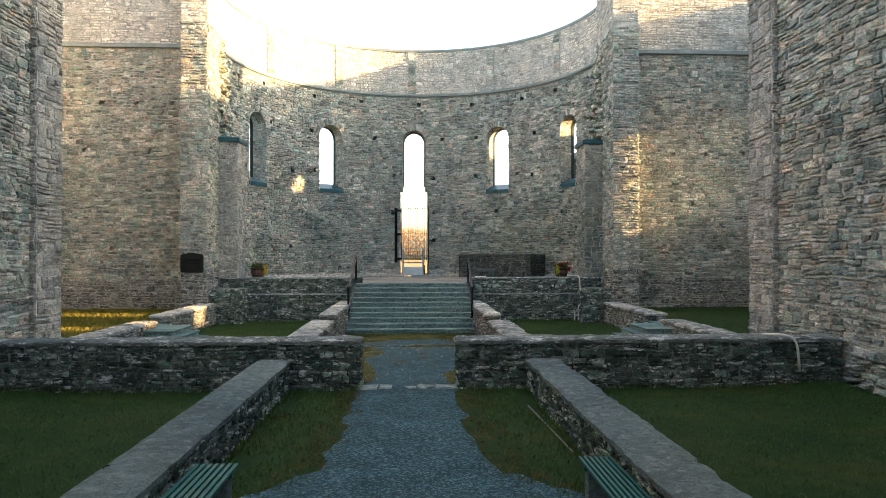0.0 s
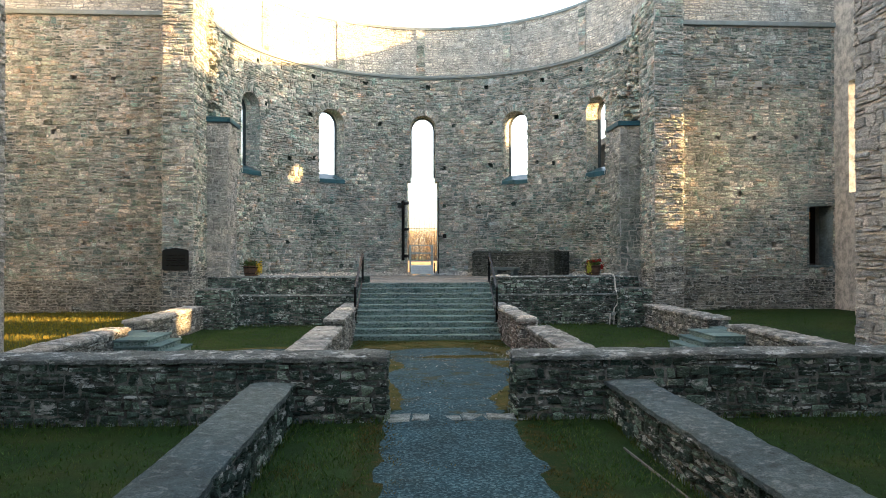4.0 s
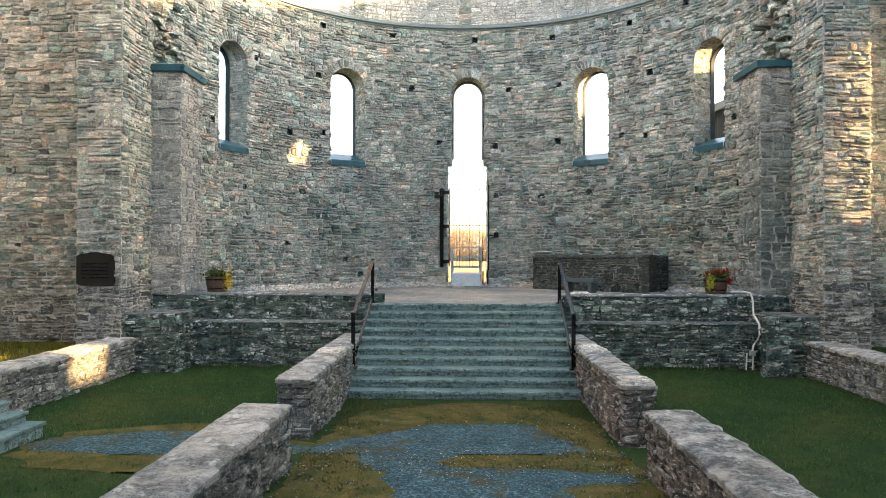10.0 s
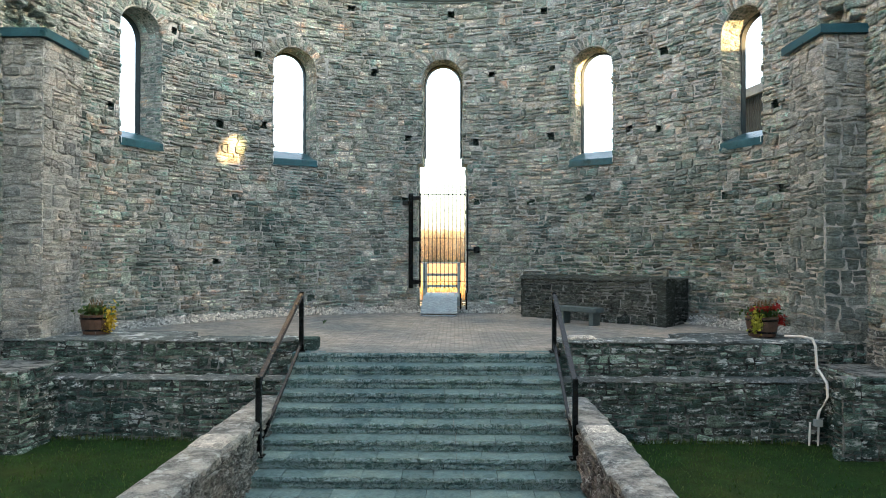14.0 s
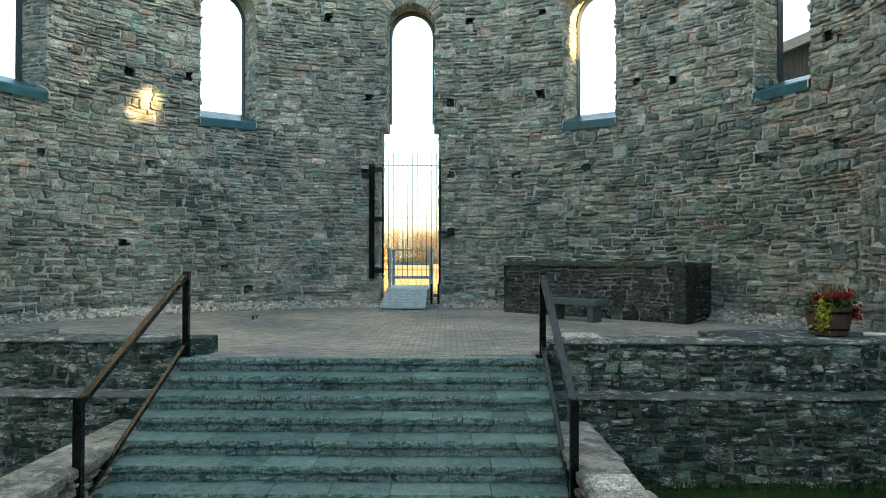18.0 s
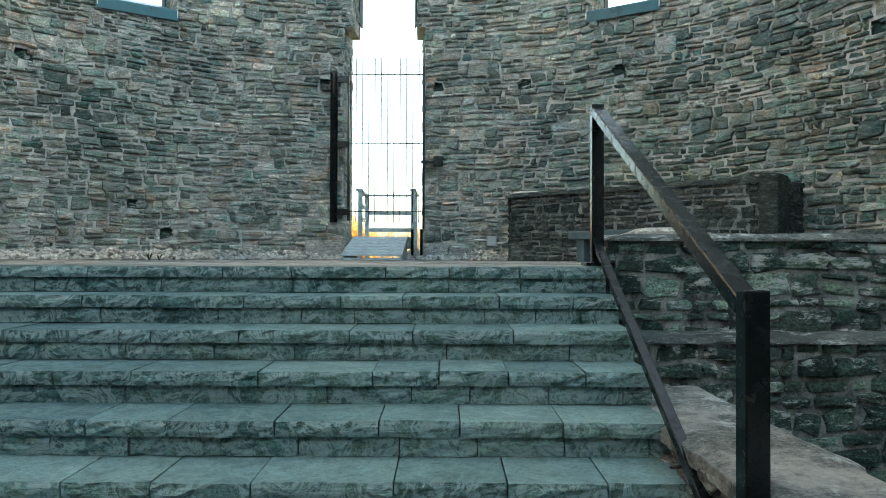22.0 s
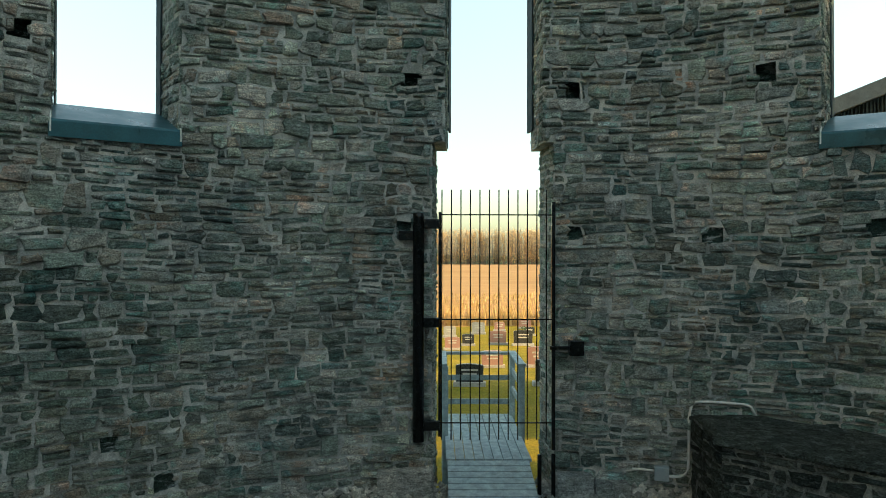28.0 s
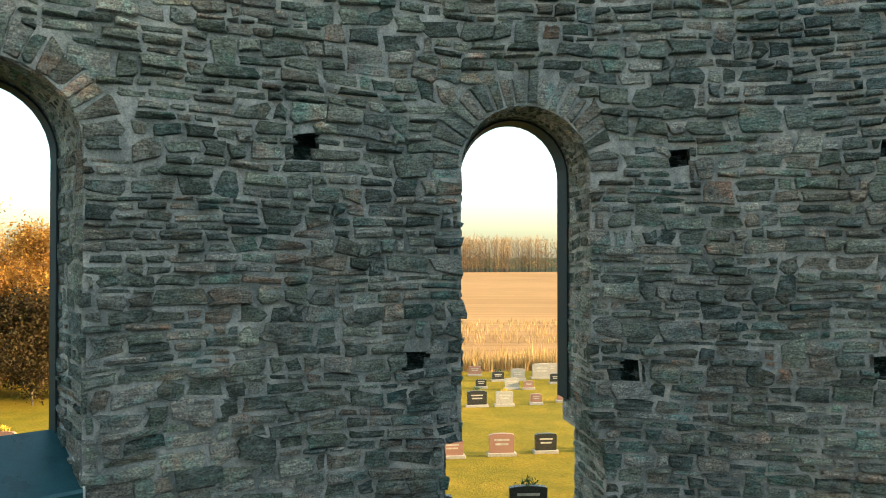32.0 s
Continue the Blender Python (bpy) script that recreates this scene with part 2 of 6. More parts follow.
def grass_mat():
    m = Mat("grass", 0.9, 0, 0.15)
    a = m.noise(0.5, 4, 0.6)
    b = m.noise(30, 4, 0.75)
    c = m.noise(3.2, 5, 0.7)
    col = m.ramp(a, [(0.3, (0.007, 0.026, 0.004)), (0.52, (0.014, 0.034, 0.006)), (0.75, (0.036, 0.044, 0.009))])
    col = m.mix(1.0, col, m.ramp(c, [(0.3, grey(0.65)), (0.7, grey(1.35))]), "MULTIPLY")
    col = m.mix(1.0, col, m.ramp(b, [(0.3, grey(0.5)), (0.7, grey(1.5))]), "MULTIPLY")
    return m.done(col, b, 0.8, 0.03)


M_GRASS = grass_mat()


def cemetery_mat():
    m = Mat("sunlit_cemetery_grass", 0.9, 0, 0.1)
    b = m.noise(9, 5, 0.75)
    # The low sun's yellow and brightness are put into this grass colour.
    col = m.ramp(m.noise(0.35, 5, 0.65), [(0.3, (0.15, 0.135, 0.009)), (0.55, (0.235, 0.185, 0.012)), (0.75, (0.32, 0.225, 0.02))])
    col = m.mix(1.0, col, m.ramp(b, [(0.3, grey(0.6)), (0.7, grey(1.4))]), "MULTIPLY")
    return m.done(col, b, 0.9, 0.08)


M_CEMETERY = cemetery_mat()
# Lawn colour lightened for the transept, so that its sun strips look bright.
M_LIT_GRASS = simple("lit_grass", (0.036, 0.045, 0.007), 0.95, 0, 0.45, 3.0, 0.6, 0.1)
M_SCREEN = simple("grey_screen", (0.07, 0.078, 0.08), 0.8, 0, 0.4, 3.0)
M_SUNLIT_SLAT = simple("sunlit_slat_wood", (0.55, 0.22, 0.05), 0.5)
M_SIDING = simple("grey_siding", (0.07, 0.092, 0.102), 0.7, 0, 0.3, 1.5)
M_ROOF = simple("grey_roof", (0.15, 0.17, 0.178), 0.6)
M_PINK = simple("pink_granite", (0.33, 0.19, 0.155), 0.35, 0, 0.15, 40, 0.05, 0.5)
M_DARKGRANITE = simple("dark_granite", (0.035, 0.037, 0.042), 0.3, 0, 0.2, 40, 0.05, 0.5)
M_GREYGRANITE = simple("grey_granite", (0.38, 0.36, 0.33), 0.8, 0, 0.25, 14, 0.3)
M_LETTER = simple("engraving", (0.5, 0.48, 0.44), 0.8)
M_BARK = simple("bark", (0.13, 0.105, 0.085), 0.9, 0, 0.3, 5, 0.3)
M_BARREL = simple("barrel_wood", (0.085, 0.052, 0.036), 0.8, 0, 0.3, 9, 0.4)
M_WET = stone_mat("wet_stone", [(0.0, (0.0248, 0.0313, 0.0293)), (0.5, (0.0497, 0.0606, 0.0547)), (1.0, (0.0914, 0.103, 0.0926))], lichen=0.15, dark=0.5)
M_BENCHSTONE = simple("bench_stone", (0.075, 0.1, 0.103), 0.7, 0, 0.25, 6, 0.3)
M_PEBBLE = stone_mat("pebble", [(0.0, (0.26, 0.26, 0.25)), (0.5, (0.55, 0.54, 0.5)), (1.0, (0.78, 0.76, 0.72))], grain=0.4)
M_STICK = simple("grey_stick", (0.13, 0.13, 0.12), 0.9)
M_CHIP = stone_mat("stone_chip", [(0.0, (0.12, 0.13, 0.13)), (0.6, (0.22, 0.23, 0.23)), (1.0, (0.42, 0.43, 0.42))])
M_SOIL = simple("soil", (0.03, 0.022, 0.016), 0.95)
M_SAND = simple("joint_sand", (0.045, 0.04, 0.034), 0.95)


def leaf_mat(name, stops, rough=0.6, glow=0.35):
    m = Mat(name, rough, 0, 0.2)
    col = m.ramp(m.random(), stops)
    tr = m.node("ShaderNodeBsdfTranslucent", Color=col)
    mx = m.node("ShaderNodeMixShader", Fac=glow)
    m.t.links.new(m.b.outputs[0], mx.inputs[1])
    m.t.links.new(tr.outputs[0], mx.inputs[2])
    m.t.links.new(mx.outputs[0], m.t.nodes["Material Output"].inputs[0])
    return m.done(col)


M_GOLDLEAF = leaf_mat("gold_leaf", [(0, (0.22, 0.1, 0.016)), (0.5, (0.38, 0.2, 0.028)), (1, (0.48, 0.3, 0.07))])
M_PALELEAF = leaf_mat("pale_leaf", [(0, (0.3, 0.2, 0.08)), (1, (0.45, 0.32, 0.14))])
# Leaf colour darkened to stand for the shade on the lower growth.
M_SHADELEAF = leaf_mat("shade_leaf", [(0, (0.025, 0.02, 0.008)), (0.6, (0.055, 0.035, 0.012)), (1, (0.03, 0.034, 0.012))])
M_FARLEAF = leaf_mat("far_leaf", [(0, (0.2, 0.15, 0.1)), (0.5, (0.34, 0.25, 0.14)), (1, (0.5, 0.34, 0.14))])
M_CORN = leaf_mat("corn_leaf", [(0, (0.3, 0.2, 0.07)), (0.6, (0.48, 0.33, 0.13)), (1, (0.55, 0.42, 0.2))])
M_LEAF = leaf_mat("green_leaf", [(0, (0.03, 0.06, 0.015)), (1, (0.07, 0.12, 0.03))])
M_BLADE = leaf_mat("grass_blade", [(0, (0.0304, 0.072, 0.0144)), (0.6, (0.059, 0.112, 0.0252)), (1, (0.118, 0.135, 0.045))])
M_YELLOW = leaf_mat("yellow_flower", [(0, (0.5, 0.36, 0.02)), (1, (0.65, 0.5, 0.05))])
M_RED = leaf_mat("red_flower", [(0, (0.2, 0.012, 0.012)), (1, (0.32, 0.03, 0.025))])
M_LIME = leaf_mat("lime_leaf", [(0, (0.25, 0.3, 0.03)), (1, (0.42, 0.4, 0.05))])
M_BROWNLEAF = leaf_mat("dry_stem", [(0, (0.12, 0.07, 0.03)), (1, (0.2, 0.13, 0.05))])


def field_mat():
    m = Mat("field", 0.95, 0, 0.1)
    rows = m.noise(1.0, 3, 0.5, stretch=(0.02, 0.8, 1))
    col = m.ramp(m.noise(0.02, 4, 0.6), [(0.3, (0.33, 0.2, 0.085)), (0.7, (0.43, 0.27, 0.12))])
    col = m.mix(1.0, col, m.ramp(rows, [(0.3, grey(0.8)), (0.7, grey(1.15))]), "MULTIPLY")
    return m.done(col, m.noise(3, 3, 0.7), 0.5, 0.2)


M_FIELD = field_mat()


def gravel_mat(name, mossy):
    m = Mat(name, 0.95, 0, 0.2)
    v = m.voronoi(34, "F1", None, "Color")
    d = m.voronoi(34)
    s = m.node("ShaderNodeSeparateColor")
    m.t.links.new(v, s.inputs[0])
    col = m.ramp(s.outputs[0], [(0, (0.011, 0.031, 0.04)), (0.6, (0.023, 0.056, 0.07)), (1.0, (0.085, 0.142, 0.16))])
    col = m.mix(1.0, col, m.ramp(m.noise(1.3, 5, 0.65), [(0.3, grey(0.7)), (0.7, grey(1.3))]), "MULTIPLY")
    moss = m.ramp(m.noise(1.1, 7, 0.75), [(0.54, grey(0)), (0.62, grey(1))])
    col = m.mix(m.math("MULTIPLY", moss, mossy), col, (0.045, 0.042, 0.016))
    return m.done(col, d, 0.7, 0.012)


M_GRAVEL = gravel_mat("gravel", 0.1)
M_GRAVEL_MOSS = gravel_mat("mossy_gravel", 0.85)


def moss_mat(name, share, k):
    m = Mat(name, 0.95, 0, 0.1)
    b = m.noise(40, 5, 0.75)
    col = m.ramp(m.noise(2.4, 5, 0.65), [(0.3, (0.014 * k, 0.02 * k, 0.006 * k)), (0.5, (0.042 * k, 0.036 * k, 0.01 * k)), (0.7, (0.062 * k, 0.047 * k, 0.017 * k))])
    col = m.mix(1.0, col, m.ramp(b, [(0.3, grey(0.4)), (0.7, grey(1.6))]), "MULTIPLY")
    green = m.ramp(m.noise(3.0, 8, 0.8), [(0.4, grey(0)), (0.52, grey(1))])
    col = m.mix(m.math("MULTIPLY", green, share), col, (0.014, 0.032, 0.008))
    return m.done(col, b, 0.8, 0.02)


M_MOSS = moss_mat("dry_grass", 0.95, 1.0)
M_MOSS_OLIVE = moss_mat("olive_grass", 0.35, 2.0)
M_PAVER = stone_mat("paver", [(0.0, (0.225, 0.222, 0.205)), (0.5, (0.262, 0.252, 0.232)), (0.8, (0.295, 0.275, 0.254)), (1.0, (0.34, 0.328, 0.306))], grain=0.3, relief=0.3)
M_STEP = stone_mat("step_slab", [(0.0, (0.070, 0.117, 0.124)), (0.5, (0.097, 0.153, 0.158)), (1.0, (0.131, 0.195, 0.194))], dark=0.2, grain=0.34, veins=0.15, relief=0.4)
M_RISER = stone_mat("step_riser", [(0.0, (0.082, 0.142, 0.143)), (0.5, (0.115, 0.186, 0.182)), (1.0, (0.155, 0.237, 0.225))], dark=0.3, grain=0.8, veins=0.9, relief=0.8)


# ---- builders ----
rng = np.random.default_rng(7)
C0 = Vector((0.12, 33.11, 0))
R0 = 9.33
FLOOR = 1.62


def mesh_ob(name, verts, faces, mat, parent=None, label="", smooth=False):
    me = bpy.data.meshes.new(name)
    me.from_pydata([tuple(v) for v in verts] if not isinstance(verts, np.ndarray) else verts.tolist(), [], faces)
    me.update()
    if mat:
        me.materials.append(mat)
    if smooth:
        me.polygons.foreach_set("use_smooth", [True] * len(me.polygons))
    ob = new(name, me)
    if parent:
        ob.parent = parent
    if label:
        tagged(ob, label)
    return ob


def part(name, bm, mat, parent=None, label="", smooth=False):
    bmesh.ops.recalc_face_normals(bm, faces=bm.faces)
    me = bpy.data.meshes.new(name)
    bm.to_mesh(me)
    bm.free()
    me.materials.append(mat)
    if smooth:
        me.polygons.foreach_set("use_smooth", [True] * len(me.polygons))
    ob = new(name, me)
    if parent:
        ob.parent = parent
    if label:
        tagged(ob, label)
    return ob


def add_box(bm, x0, x1, y0, y1, z0, z1, bevel=0.0, m=None):
    r = bmesh.ops.create_cube(bm, size=1.0)
    vs = r["verts"]
    for v in vs:
        v.co = Vector(((x0 + x1) / 2 + v.co.x * (x1 - x0), (y0 + y1) / 2 + v.co.y * (y1 - y0), (z0 + z1) / 2 + v.co.z * (z1 - z0)))
        if m:
            v.co = m @ v.co
    if bevel:
        es = list({e for v in vs for e in v.link_edges})
        bmesh.ops.bevel(bm, geom=es, offset=bevel, segments=2, affect="EDGES", profile=0.6)
    return bm


def box(x0, x1, y0, y1, z0, z1, bevel=0.0, m=None):
    return add_box(bmesh.new(), x0, x1, y0, y1, z0, z1, bevel, m)


def add_tube(bm, pts, r, n=8, cap=True):
    """A round bar along a line of points."""
    pts = [Vector(p) for p in pts]
    rings = []
    for i, p in enumerate(pts):
        d = (pts[min(i + 1, len(pts) - 1)] - pts[max(i - 1, 0)]).normalized()
        a = d.orthogonal().normalized() if abs(d.z) > 0.9 else d.cross(Vector((0, 0, 1))).normalized()
        b = d.cross(a)
        rings.append([bm.verts.new(p + r * (math.cos(t) * a + math.sin(t) * b)) for t in np.linspace(0, 2 * math.pi, n, endpoint=False)])
    for q, s in zip(rings, rings[1:]):
        for k in range(n):
            bm.faces.new((q[k], q[(k + 1) % n], s[(k + 1) % n], s[k]))
    if cap:
        bm.faces.new(rings[0][::-1])
        bm.faces.new(rings[-1])
    return bm


def tube(pts, r, n=8):
    return add_tube(bmesh.new(), pts, r, n)


def flat_map(origin, u, n, v=(0, 0, 1)):
    o, u, n, v = (np.array(a, float) for a in (origin, u, n, v))
    return lambda U, V, N: o + U[..., None] * u + V[..., None] * v + N[..., None] * n


def apse_map(U, V, N):
    a = U / R0
    return np.stack([C0.x + (R0 - N) * np.sin(a), C0.y + (R0 - N) * np.cos(a), V], -1)


def rubble(u0, u1, v0, v1, band=(0.2, 0.36), length=(0.25, 0.75), large=0.24):
    """Rectangles of roughly coursed rubble: uneven courses, now and then a stone as high as two of them."""
    out = []
    seed = rng.uniform(0, 50)

    def wave(u, v):
        if v <= v0 + 0.01 or v >= v1 - 0.01:
            return v
        return v + 0.03 * noise.noise((u * 0.8, v * 0.9, seed)) + 0.022 * noise.noise((u * 2.3, v * 2.0, seed + 9))

    v = v0
    while v < v1 - 0.03:
        h = min(rng.uniform(*band) * 0.92, v1 - v)
        if v1 - v - h < 0.1:
            h = v1 - v
        u = u0
        while u < u1 - 0.02:
            big = rng.random() < large
            w = rng.uniform(0.2, 0.46) if big else rng.uniform(0.5, 1.9)
            e = u1 if u1 - u - w < 0.16 else u + w
            k = 1 if big else max(1, int(round(h / rng.uniform(0.095, 0.165))))
            cuts = np.r_[0, (np.arange(1, k) + rng.uniform(-0.3, 0.3, k - 1)) / k, 1]
            for c0, c1 in zip(cuts, cuts[1:]):
                a = u
                while a < e - 0.01:
                    t = h * (c1 - c0)
                    b = a + (w if big else rng.uniform(length[0] * 0.5, length[1] * 0.54) * min(1.2, 0.6 + t * 5))
                    if e - b < 0.1:
                        b = e
                    m = (a + b) / 2
                    p, q = wave(m, v + h * c0), wave(m, v + h * c1)
                    out.append((a, b, p, q))
                    a = b
            u = e
        v += h
    return out


RING = np.array([(-1, -0.55), (-0.6, -1), (0.6, -1), (1, -0.55), (1, 0.55), (0.6, 1), (-0.6, 1), (-1, 0.55)])


def stone_faces():
    f = [(k, (k + 1) % 8, 8 + (k + 1) % 8, 8 + k) for k in range(8)]
    f += [(8 + k, 8 + (k + 1) % 8, 16) for k in range(8)]
    return f


SF = stone_faces()


def stones_uvn(rects, proud=(0.006, 0.065), gap=0.0105, jit=0.023, warp=0.028):
    """Seventeen points of each stone: an uneven outline, a worn edge and a raised middle."""
    r = np.array(rects, float)
    n = len(r)
    cu, cv = (r[:, 0] + r[:, 1]) / 2, (r[:, 2] + r[:, 3]) / 2
    hu, hv = np.maximum((r[:, 1] - r[:, 0]) / 2 - gap, 0.012), np.maximum((r[:, 3] - r[:, 2]) / 2 - gap, 0.012)
    cut = np.minimum(hu, hv)
    ring = np.zeros((n, 8, 2))
    for k, (a, b) in enumerate(RING):
        ring[:, k, 0] = np.sign(a) * (hu - (cut * 0.26 if abs(a) < 1 else 0))
        ring[:, k, 1] = np.sign(b) * (hv - (cut * 0.3 if abs(b) < 1 else 0))
    ring += rng.normal(0, 1, ring.shape) * np.minimum(jit, 0.3 * cut)[:, None, None]
    pr = rng.uniform(*proud, n)
    tilt = rng.normal(0, 0.35, (n, 2))
    top = ring * (1 - np.minimum(0.014 / np.maximum(np.stack([hu, hv], -1), 0.02), 0.45))[:, None, :]
    ntop = pr[:, None] * (0.85 + 0.3 * (tilt[:, :1] * np.sign(RING[:, 0]) + tilt[:, 1:] * np.sign(RING[:, 1]))) + rng.normal(0, 0.004, (n, 8))
    U = np.concatenate([ring[..., 0], top[..., 0], rng.uniform(-0.4, 0.4, (n, 1)) * hu[:, None]], 1) + cu[:, None]
    V = np.concatenate([ring[..., 1], top[..., 1], rng.uniform(-0.4, 0.4, (n, 1)) * hv[:, None]], 1) + cv[:, None]
    N = np.concatenate([np.full((n, 8), -0.02), np.maximum(ntop, 0.004), (pr * 1.15)[:, None]], 1)
    if warp:
        s, c = np.sin, np.cos
        dv = s(U * 1.7 + 1.3 * s(V * 0.9)) + 0.6 * s(U * 4.1 + V * 2.3) + 0.35 * s(U * 9.7 - V * 5.1)
        du = s(V * 3.3 + U * 0.8) + 0.6 * c(V * 8.1 - U * 2.7)
        U, V = U + 0.35 * warp * du, V + 0.55 * warp * dv
    return U, V, N


def clip_rects(rects, openings):
    """Trims stones at the jambs of openings (u0, u1, v0, v1, arched) and drops those inside."""
    out = []
    for a, b, p, q in rects:
        ok = True
        for u0, u1, v0, v1, arch in openings:
            r = (u1 - u0) / 2
            um, vs = (u0 + u1) / 2, v1
            if arch and q > vs:
                ring = r + arch
                far = max(math.hypot(x - um, max(z - vs, 0)) for x in (a, b) for z in (p, q))
                near = math.hypot(min(max(um, a), b) - um, max(min(max(vs, p), q) - vs, 0))
                mid = math.hypot((a + b) / 2 - um, (p + q) / 2 - vs)
                if near < ring and (mid < ring or near < r + 0.05):
                    if (p + q) / 2 > vs - 0.02:
                        ok = False
                        break
            if b <= u0 or a >= u1 or q <= v0 or p >= v1:
                continue
            rag = rng.uniform(-0.02, 0.05)
            if a < u0 and u0 - a >= b - u1:
                b = u0 + rag
            elif b > u1:
                a = u1 - rag
            elif p < v0 - 0.05:
                q = v0
            elif q > v1 + 0.05 and not arch:
                p = v1
            else:
                ok = False
                break
            if b - a < 0.05 or q - p < 0.04:
                ok = False
                break
        if ok and b - a > 0.04 and q - p > 0.03:
            out.append((a, b, p, q))
    return out


class Stonework:
    """Gathers the stones of one wall; those in the stretch near() become parts, the rest one joined part."""

    def __init__(self, wall, mat, near=None, limit=300):
        self.wall, self.mat, self.near, self.limit, self.count = wall, mat, near, limit, 0
        self.far = []

    def add(self, mapf, rects, **kw):
        if not rects:
            return self
        P = mapf(*stones_uvn(rects, **kw))
        return self.add_points(P)

    def add_points(self, P):
        for s in P:
            c = s.mean(0)
            if self.near and self.count < self.limit and self.near(*c):
                self.count += 1
                ob = mesh_ob("stone", s - c, SF, self.mat, self.wall)
                ob.location = c
            else:
                self.far.append(s)
        return self

    def done(self, name="stonework"):
        if self.far:
            v = np.concatenate(self.far)
            f = [tuple(i + 17 * k for i in t) for k in range(len(self.far)) for t in SF]
            ob = mesh_ob(name, v, f, self.mat, self.wall)
            tagged(ob, kind="stuff")
        return self


def structure(ob, label, category):
    return tagged(ob, label, category, kind="structure")


# ---- ground ----
def step01(a, b, x):
    t = min(max((x - a) / (b - a), 0), 1)
    return t * t * (3 - 2 * t)


def ground_z(x, y):
    if y > 40:
        return float(np.interp(y, (40, 44, 57, 67, 82, 95), (1.1, 1.1, 0.4, -0.6, -1.4, -1.6)))
    side = 0.42 * step01(8.9, 9.4, abs(x)) * step01(15.6, 16.4, y)
    side += 0.12 * step01(7, 9.5, abs(x)) * (1 - step01(15, 15.8, y))
    side -= (0.12 + 0.2 * (1 - step01(2.7, 4.5, abs(x)))) * step01(19, 27.5, y) * (1 - step01(8.6, 9.2, abs(x)))
    return side + 0.02 * noise.noise((x * 0.5, y * 0.5, 0))


def build_ground():
    xs = np.r_[-3000, -1200, -500, -200, -90, -50, -30, np.arange(-22, 22.1, 0.5), 30, 50, 90, 200, 500, 1200, 3000]
    ys = np.r_[-3000, -800, -200, -60, -30, np.arange(-16, 15, 0.75), np.arange(15, 34, 0.4), np.arange(34, 100, 0.75), 110, 150, 250, 500, 1200, 3000]
    v = [(x, y, ground_z(x, y)) for y in ys for x in xs]
    n = len(xs)
    f = [(j * n + i, j * n + i + 1, (j + 1) * n + i + 1, (j + 1) * n + i) for j in range(len(ys) - 1) for i in range(n - 1)]
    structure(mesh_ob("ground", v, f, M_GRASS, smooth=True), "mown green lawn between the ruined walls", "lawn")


build_ground()


def strip(name, mat, rows, label, z=0.014, wob=0.12):
    """A sheet of loose ground with an uneven edge; rows: y, left x, right x."""
    ys = np.arange(rows[0][0], rows[-1][0] + 0.01, 0.08 if rows[0][0] > 10 else 0.2)
    L = np.interp(ys, [r[0] for r in rows], [r[1] for r in rows])
    Rr = np.interp(ys, [r[0] for r in rows], [r[2] for r in rows])
    v, f = [], []
    for y, a, b in zip(ys, L, Rr):
        a += wob * (1.6 * noise.noise((y * 1.1, 3.1, a)) + 0.8 * noise.noise((y * 4, 1.1, a)) + 0.5 * noise.noise((y * 11, 1.1, a)))
        b += wob * (1.6 * noise.noise((y * 1.1, 8.7, b)) + 0.8 * noise.noise((y * 4, 4.1, b)) + 0.5 * noise.noise((y * 11, 4.1, b)))
        v += [(a + (b - a) * k / 6, y, z + 0.018 * (0 < k < 6) + max(ground_z(a + (b - a) * k / 6, y), ground_z(a + (b - a) * k / 6, y + 0.2))) for k in range(7)]
    for j in range(len(ys) - 1):
        f += [(j * 7 + k, j * 7 + k + 1, j * 7 + k + 8, j * 7 + k + 7) for k in range(6)]
    return structure(mesh_ob(name, v, f, mat, smooth=True), label, "path")


def transept_lawn():
    xs, ys = np.arange(-18.4, -9.45, 0.45), np.arange(18.0, 32.61, 0.45)
    v = [(x, y, ground_z(x, y) + 0.015 + 0.012 * noise.noise((x, y, 3))) for y in ys for x in xs]
    n = len(xs)
    f = [(j * n + i, j * n + i + 1, (j + 1) * n + i + 1, (j + 1) * n + i) for j in range(len(ys) - 1) for i in range(n - 1)]
    structure(mesh_ob("lawn_transept", v, f, M_LIT_GRASS, smooth=True), "yellow-green grass in the side transept, coloured lighter for its sun strips", "lawn")


transept_lawn()
strip("verge_nave", M_MOSS, [(-8, -2.5, 2.5), (8.4, -2.5, 2.4), (9.2, -1.9, 1.85), (11.8, -1.62, 1.4), (15.15, -1.38, 1.2)], "brownish worn grass verge beside the gravel path", 0.006, 0.09)
strip("verge_crossing", M_MOSS_OLIVE, [(15.95, -1.6, 1.5), (17.0, -2.0, 1.9), (18.5, -2.55, 2.45), (23.0, -2.6, 2.5), (24.5, -2.5, 2.45), (26.6, -2.6, 2.45), (27.4, -2.1, 2.0), (28.2, -0.7, 0.9)], "olive dry grass and moss before the steps", 0.006, 0.12)
strip("verge_west", M_MOSS_OLIVE, [(22.3, -5.2, -4.4), (22.6, -6.2, -3.2), (23.3, -7.0, -2.6), (24.5, -7.0, -2.6), (24.9, -6.2, -3.4), (25.3, -4.9, -4.2)], "olive dry grass on the side path", 0.007, 0.3)
strip("path_nave", M_GRAVEL, [(-8, -2.4, 2.4), (8.4, -2.3, 2.25), (8.9, -1.75, 1.7), (9.6, -1.45, 1.3), (11.8, -1.3, 1.05), (15.6, -1.15, 0.98)], "blue-grey crushed gravel path through the nave lawn", 0.016, 0.055)
